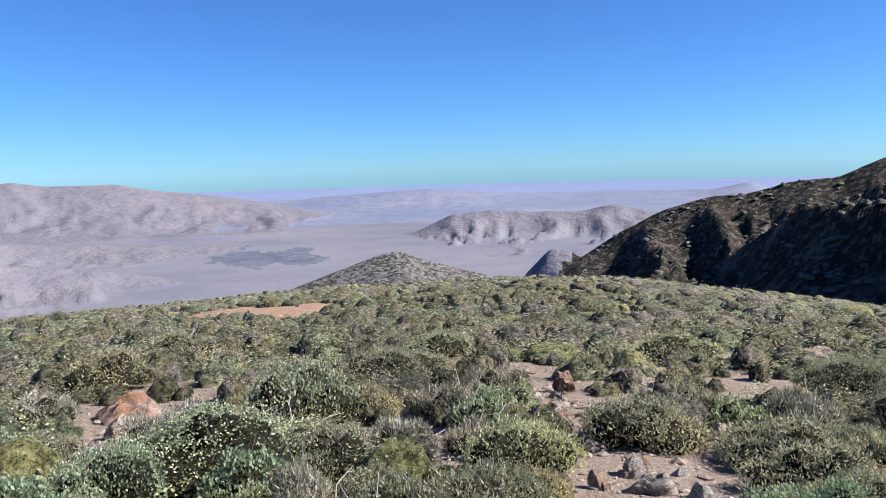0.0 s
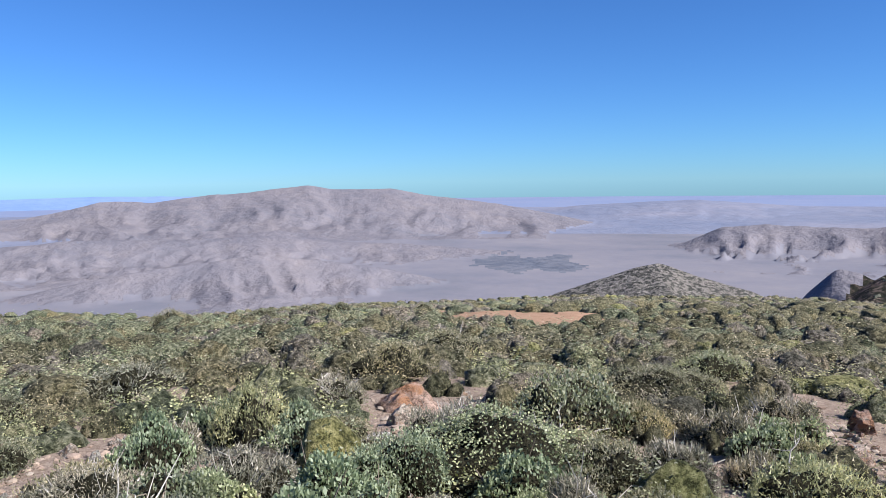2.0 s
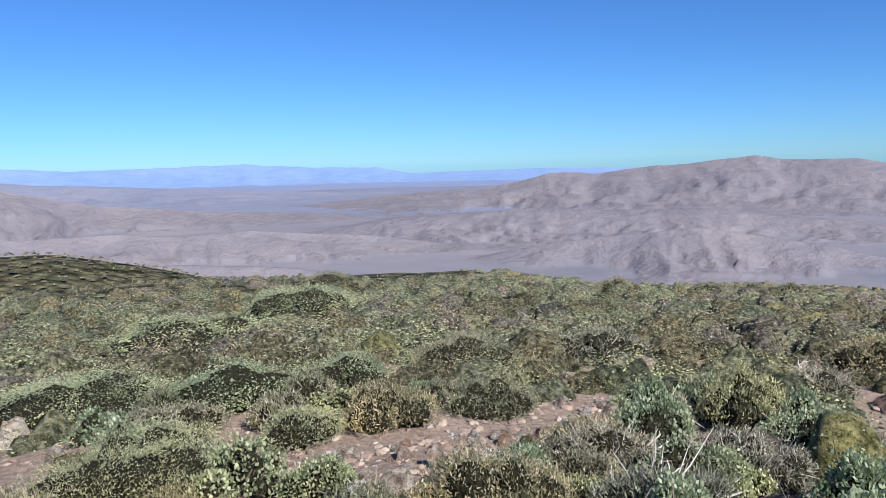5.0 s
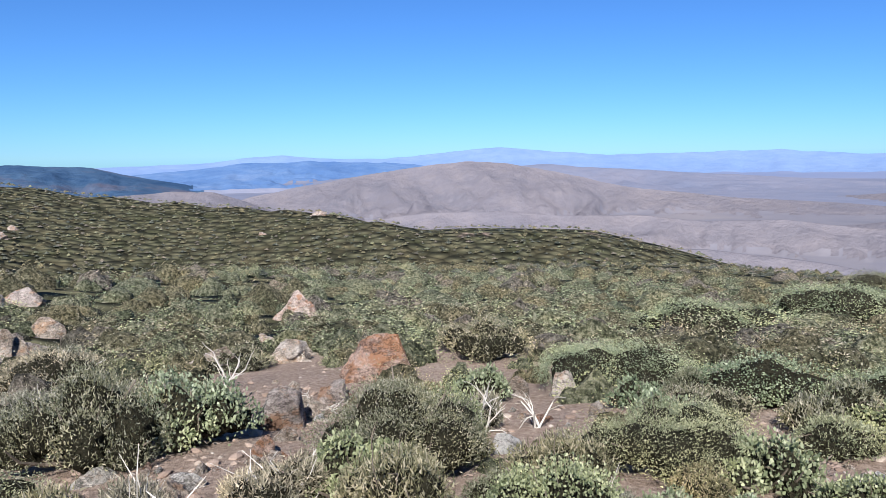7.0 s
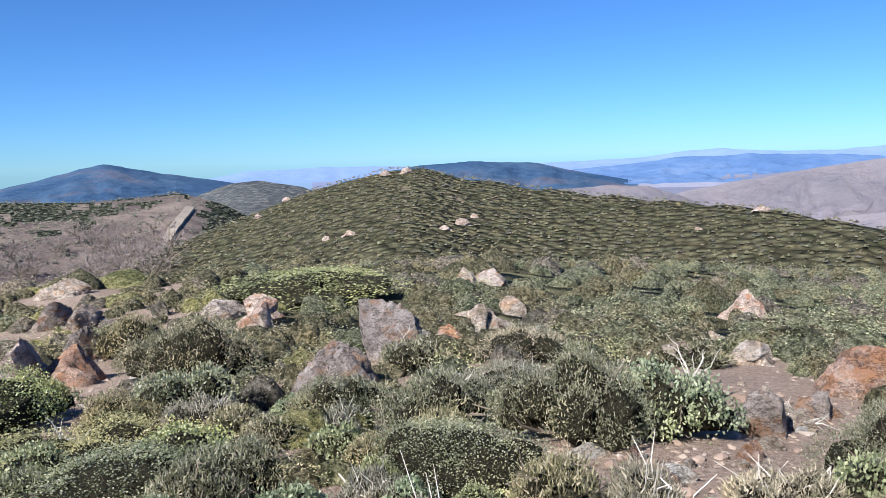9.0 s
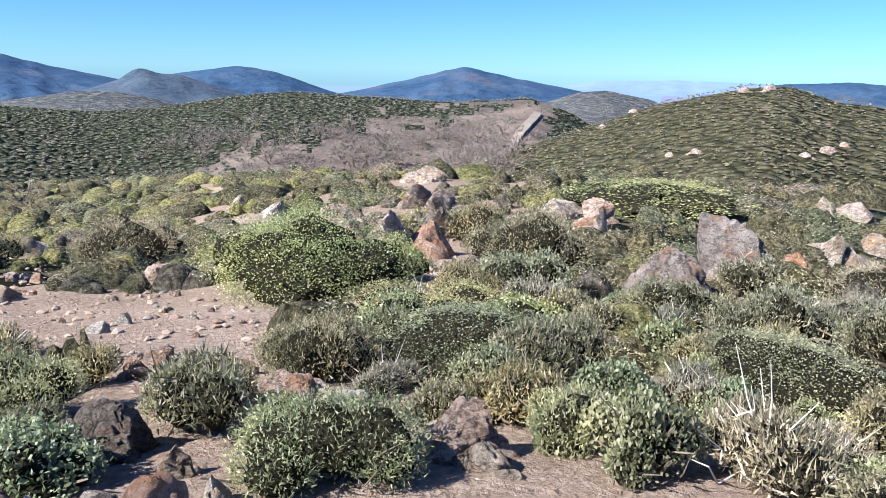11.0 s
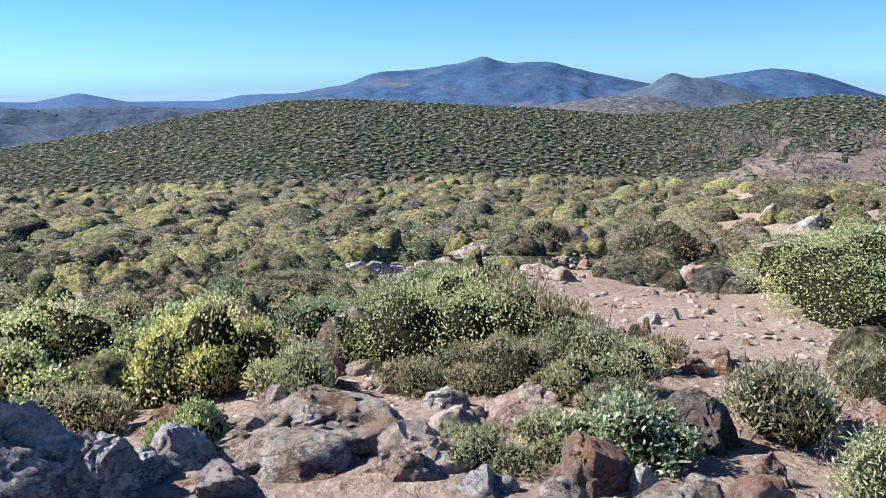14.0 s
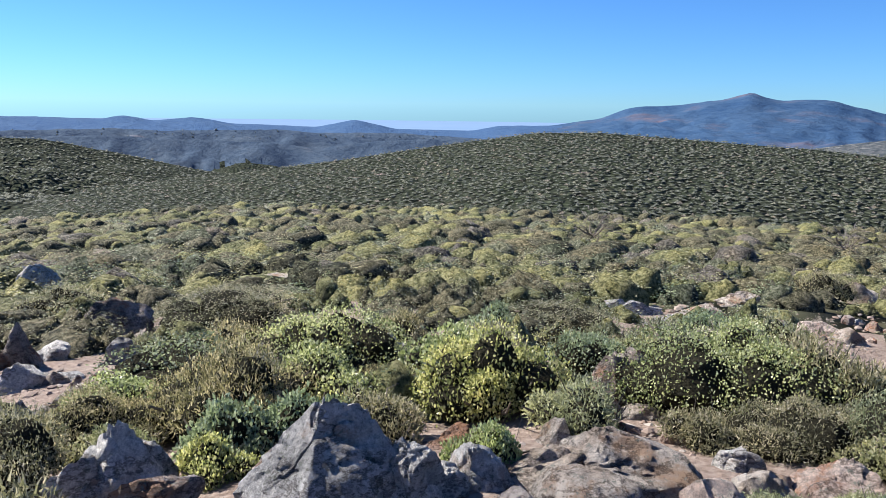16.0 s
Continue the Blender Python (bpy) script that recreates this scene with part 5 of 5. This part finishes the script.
def road():
    """A lane that climbs the far slope."""
    line = np.array(ROAD)
    u = np.linspace(0, len(line) - 1, 40)
    x, y = np.interp(u, range(len(line)), line[:, 0]), np.interp(u, range(len(line)), line[:, 1])
    t = np.stack([np.gradient(x), np.gradient(y)], 1)
    t /= np.linalg.norm(t, axis=1, keepdims=True)
    side = np.stack([-t[:, 1], t[:, 0]], 1) * 1.8
    z = ground_at(x, y) + 0.9
    tilt = [ground_at(x + k * side[:, 0], y + k * side[:, 1]) + 0.9 for k in (1, -1)]
    a = np.stack([x + side[:, 0], y + side[:, 1], np.clip(tilt[0], z - 0.5, z + 0.5)], 1)
    b = np.stack([x - side[:, 0], y - side[:, 1], np.clip(tilt[1], z - 0.5, z + 0.5)], 1)
    low = TO([0, 0, 2.4])
    v = np.vstack([a, b, a - low, b - low])
    n = len(x)
    i = np.arange(n - 1)
    f = np.vstack([np.stack([i, i + 1, i + 1 + n, i + n], 1), np.stack([i + 2 * n, i + 1 + 2 * n, i + 1, i], 1), np.stack([i + n, i + 1 + n, i + 1 + 3 * n, i + 3 * n], 1)])
    tagged(new("road", mesh_of("road", v, f, [ASPHALT])), "narrow grey paved lane climbing a scrubby hillside", "road", kind="structure")


road()


def limb(g, start, way, length, radius, depth, out):
    n = 5
    pts = [start]
    for _ in range(n - 1):
        way = way + g.normal(size=3) * 0.22
        way = way / np.linalg.norm(way)
        pts.append(pts[-1] + way * length / (n - 1))
    out.append(tube(pts, np.linspace(radius, radius * 0.45, n), 4 if depth else 3))
    if depth:
        for _ in range(3):
            k = int(g.integers(1, n))
            w = way + g.normal(size=3) * 0.75 + TO([0, 0, 0.1])
            limb(g, np.array(pts[k]), w / np.linalg.norm(w), length * 0.62, radius * 0.5, depth - 1, out)


TWIG = mat_two("oak_twigs", 0.6, [(0.3, (0.15, 0.125, 0.125)), (0.7, (0.25, 0.215, 0.215))], 6, [(0.3, (0.13, 0.11, 0.11)), (0.7, (0.28, 0.245, 0.24))], 0.5, 8, 0.4, 0.05)


def bare_tree_pattern(seed):
    g = np.random.default_rng(seed)
    trunk, limbs = [], []
    limb(g, TO([0, 0, -0.2]), TO([0.05, 0, 1.0]), 2.2, 0.22, 0, trunk)
    top = TO([0.1, 0, 1.6])
    for k in range(6):
        a = k * 1.05 + g.uniform(0, 0.6)
        limb(g, top, TO([math.cos(a) * 0.9, math.sin(a) * 0.9, 0.75]), 2.8, 0.13, 1, limbs)
    p = g.normal(size=(150, 3)) * TO([1.9, 1.9, 1.0]) + TO([0, 0, 3.4])
    n = (p - TO([0, 0, 2.0])) / np.linalg.norm(p - TO([0, 0, 2.0]), axis=1, keepdims=True)
    cv, cf = leaf_quads(g, p, n, 1.0, 0.09, 0.5)
    return joined(trunk), joined(limbs), (cv, cf)


def bare_tree(x, y, size, seed):
    t, l, c = bare_tree_pattern(seed)
    root = new("bare_tree")
    root.matrix_world = pose(x, y, float(ground_at(TO([x]), TO([y]))[0]), 0, 0, seed * 47 % 360) @ Matrix.Diagonal((size, size, size, 1))
    child("trunk", mesh_of("trunk", *t, [BARK]), root)
    child("bough_frame", mesh_of("bough_frame", *l, [BARK]), root)
    child("crown", mesh_of("crown", *c, [TWIG]), root, "fine leafless grey-brown twigs")
    return tagged(root, "leafless grey-brown oak standing in dry meadow" if size > 0.5 else "small leafless bush standing above green scrub", "tree", "bare trees of the meadow" if size > 0.5 else "bare bushes")


bare_tree(7.2, -39.5, 0.36, 8)
bare_tree(-4.7, -43.1, 0.34, 9)
g4 = np.random.default_rng(44)
patterns = [bare_tree(-90.0, -200.0, 1.2, 3), bare_tree(-100.0, -190.0, 1.4, 4), bare_tree(-120.0, -205.0, 1.3, 5)]
for k in range(190):
    az, r = g4.uniform(140, 167), 160 + 150 * g4.uniform() ** 1.6
    x, y = CENTRE[0] - math.sin(radians(az)) * r, CENTRE[1] + math.cos(radians(az)) * r
    s = g4.uniform(0.8, 1.5)
    b = copy_thing(patterns[k % 3], pose(x, y, float(ground_at(TO([x]), TO([y]))[0]), 0, 0, g4.uniform(0, 360)))
    b.scale = (s, s, s)


def dead_branch(x, y, h, seed, lean=0.25):
    """A bleached, forked branch."""
    g = np.random.default_rng(seed)
    out = []
    z = float(ground_at(TO([x]), TO([y]))[0])
    h = 0.8 * h
    for k in range(3):
        w = TO([g.normal() * (lean + 0.25), g.normal() * (lean + 0.25), 1.0])
        limb(g, TO([g.normal() * 0.04, g.normal() * 0.04, -0.05]), w / np.linalg.norm(w), h * g.uniform(0.7, 1.05), 0.012 + 0.014 * h, 2 if k == 0 else 1, out)
    ob = new("dead_branch", mesh_of("dead_branch", *joined(out), [DEADWOOD], smooth=True))
    ob.matrix_world = pose(x, y, z, 0, 0, seed * 71 % 360)
    return tagged(ob, "bleached white dead branch standing in low scrub", "dead branch", "dead branches")


DEAD = [(0.6, 8.5, 0.45, 1), (0.3, 6.4, 0.5, 2), (-3.55, 10.1, 0.4, 3), (-1.78, 8.3, 0.55, 4), (-8.3, 24.4, 0.9, 5), (-11.4, -3.5, 0.65, 6), (-9.5, -1.95, 0.45, 7), (-8.3, -0.14, 0.5, 8), (-7.8, -4.3, 0.35, 9), (-7.4, -0.9, 0.4, 10),
        (-4.9, -8.0, 0.55, 11), (-7.5, -8.6, 0.4, 12), (-4.8, -9.0, 0.35, 13), (-12.6, -9.2, 0.7, 14), (-6.65, 12.1, 0.5, 15), (-8.4, 0.5, 0.5, 16)]
for row in DEAD:
    dead_branch(*row)


# loose stones, most of them on the bare ground
def stones():
    g = np.random.default_rng(55)
    shapes = {k: [mesh_of("stone", *rock_mesh("stone", 700 + 9 * i + 31 * j, 1, 0.8, 0.55, 2, cuts=8, rough=0.12)[0], [STONES[k][0]]) for i in range(3)] for j, k in enumerate(("tan", "white", "red", "grey", "pink"))}
    names = list(shapes)
    for _ in range(285):
        bx, by, across, along = BARE[int(g.integers(len(BARE)))]
        x, y = bx + g.normal() * 0.55 * across, by + g.normal() * 0.55 * along
        az, r = sight(x, y)
        if r < 3.4:
            continue
        k = names[int(g.choice(5, p=(0.4, 0.12, 0.2, 0.13, 0.15)))]
        s = 0.07 + 0.26 * g.uniform() ** 2.2 + 0.004 * r
        ob = new("stone", shapes[k][int(g.integers(3))])
        ob.matrix_world = pose(x, y, float(ground_at(TO([x]), TO([y]))[0]) - 0.01, g.uniform(-12, 12), g.uniform(-12, 12), g.uniform(0, 360)) @ Matrix.Diagonal((s, s, s * g.uniform(0.7, 1.2), 1))
        tagged(ob, {"tan": "small tan stone lying on sandy soil", "white": "small pale quartz stone on sandy soil", "red": "small reddish stone on sandy soil", "grey": "small grey stone on sandy soil", "pink": "small pinkish stone on sandy soil"}[k], "stone", "loose stones")
    # gravel
    oct_v = TO([[1, 0, 0], [-1, 0, 0], [0, 1, 0], [0, -1, 0], [0, 0, 0.7], [0, 0, -0.7]])
    oct_f = TO([[0, 2, 4], [2, 1, 4], [1, 3, 4], [3, 0, 4], [2, 0, 5], [1, 2, 5], [3, 1, 5], [0, 3, 5]])
    az, r = g.uniform(-33, 236, 16000), 3.2 + 15 * g.uniform(size=16000) ** 1.3
    x, y = CENTRE[0] - np.sin(np.radians(az)) * r, CENTRE[1] + np.cos(np.radians(az)) * r
    keep = is_bare(x, y, 0.5) | (g.uniform(size=16000) < 0.2)
    x, y, r = x[keep], y[keep], r[keep]
    z = ground_at(x, y)
    vs = []
    for i in range(len(x)):
        s = (0.006 + 0.036 * g.uniform() ** 3) * (1 + r[i] / 14)
        a = g.uniform(0, 6.28)
        rot = TO([[math.cos(a), math.sin(a), 0], [-math.sin(a), math.cos(a), 0], [0, 0, 1]])
        vs.append((oct_v * g.uniform(0.5, 1.2, (6, 3)) * TO([1, 0.9, 0.55]) * s) @ rot + TO([x[i], y[i], z[i]]))
    f = (oct_f[None] + 6 * np.arange(len(x))[:, None, None]).reshape(-1, 3)
    tagged(new("gravel", mesh_of("gravel", np.vstack(vs), f, [GRAVEL])), "scattered tan and grey gravel on bare soil", "gravel", kind="stuff")


def rubble():
    """Broken flakes of rock strewn over the bare ground."""
    g = np.random.default_rng(66)
    v0, f0 = ICO[1]
    vs = []
    for i in range(1500):
        bx, by, across, along = BARE[int(g.integers(len(BARE)))]
        x, y = bx + g.normal() * 0.6 * across, by + g.normal() * 0.6 * along
        r = float(sight(x, y)[1])
        if r < 3.4 or r > 24:
            continue
        s = (0.018 + 0.06 * g.uniform() ** 2.2) * (0.8 + r / 16)
        a = g.uniform(0, 6.28)
        turn = TO([[math.cos(a), math.sin(a), 0], [-math.sin(a), math.cos(a), 0], [g.normal() * 0.2, g.normal() * 0.2, 1]])
        z = float(ground_at(TO([x]), TO([y]))[0])
        vs.append((v0 * g.uniform(0.7, 1.15, (len(v0), 1)) * TO([1, g.uniform(0.5, 0.9), g.uniform(0.3, 0.6)]) * s) @ turn + TO([x, y, z + 0.1 * s]))
    f = (f0[None] + len(v0) * np.arange(len(vs))[:, None, None]).reshape(-1, 3)
    tagged(new("rubble", mesh_of("rubble", np.vstack(vs), f, [GRAVEL])), "broken tan and pinkish rock flakes on bare soil", "rubble", kind="stuff")


def gravel_material():
    m, nt, b = nodes_of("gravel", 0.9)
    geo = nt.nodes.new("ShaderNodeNewGeometry")
    tone = ramp(nt, geo.outputs["Random Per Island"], [(0.0, (0.16, 0.115, 0.09)), (0.4, (0.27, 0.205, 0.17)), (0.75, (0.29, 0.235, 0.195)), (1.0, (0.36, 0.32, 0.285))])
    grain = ramp(nt, noise_node(nt, 90, 3).outputs["Fac"], [(0.3, (0.75, 0.75, 0.75)), (0.7, (1.2, 1.2, 1.2))])
    nt.links.new(mix(nt, 0.7, tone.outputs[0], grain.outputs[0], "MULTIPLY"), b.inputs["Base Color"])
    return m


GRAVEL = gravel_material()
stones()
rubble()
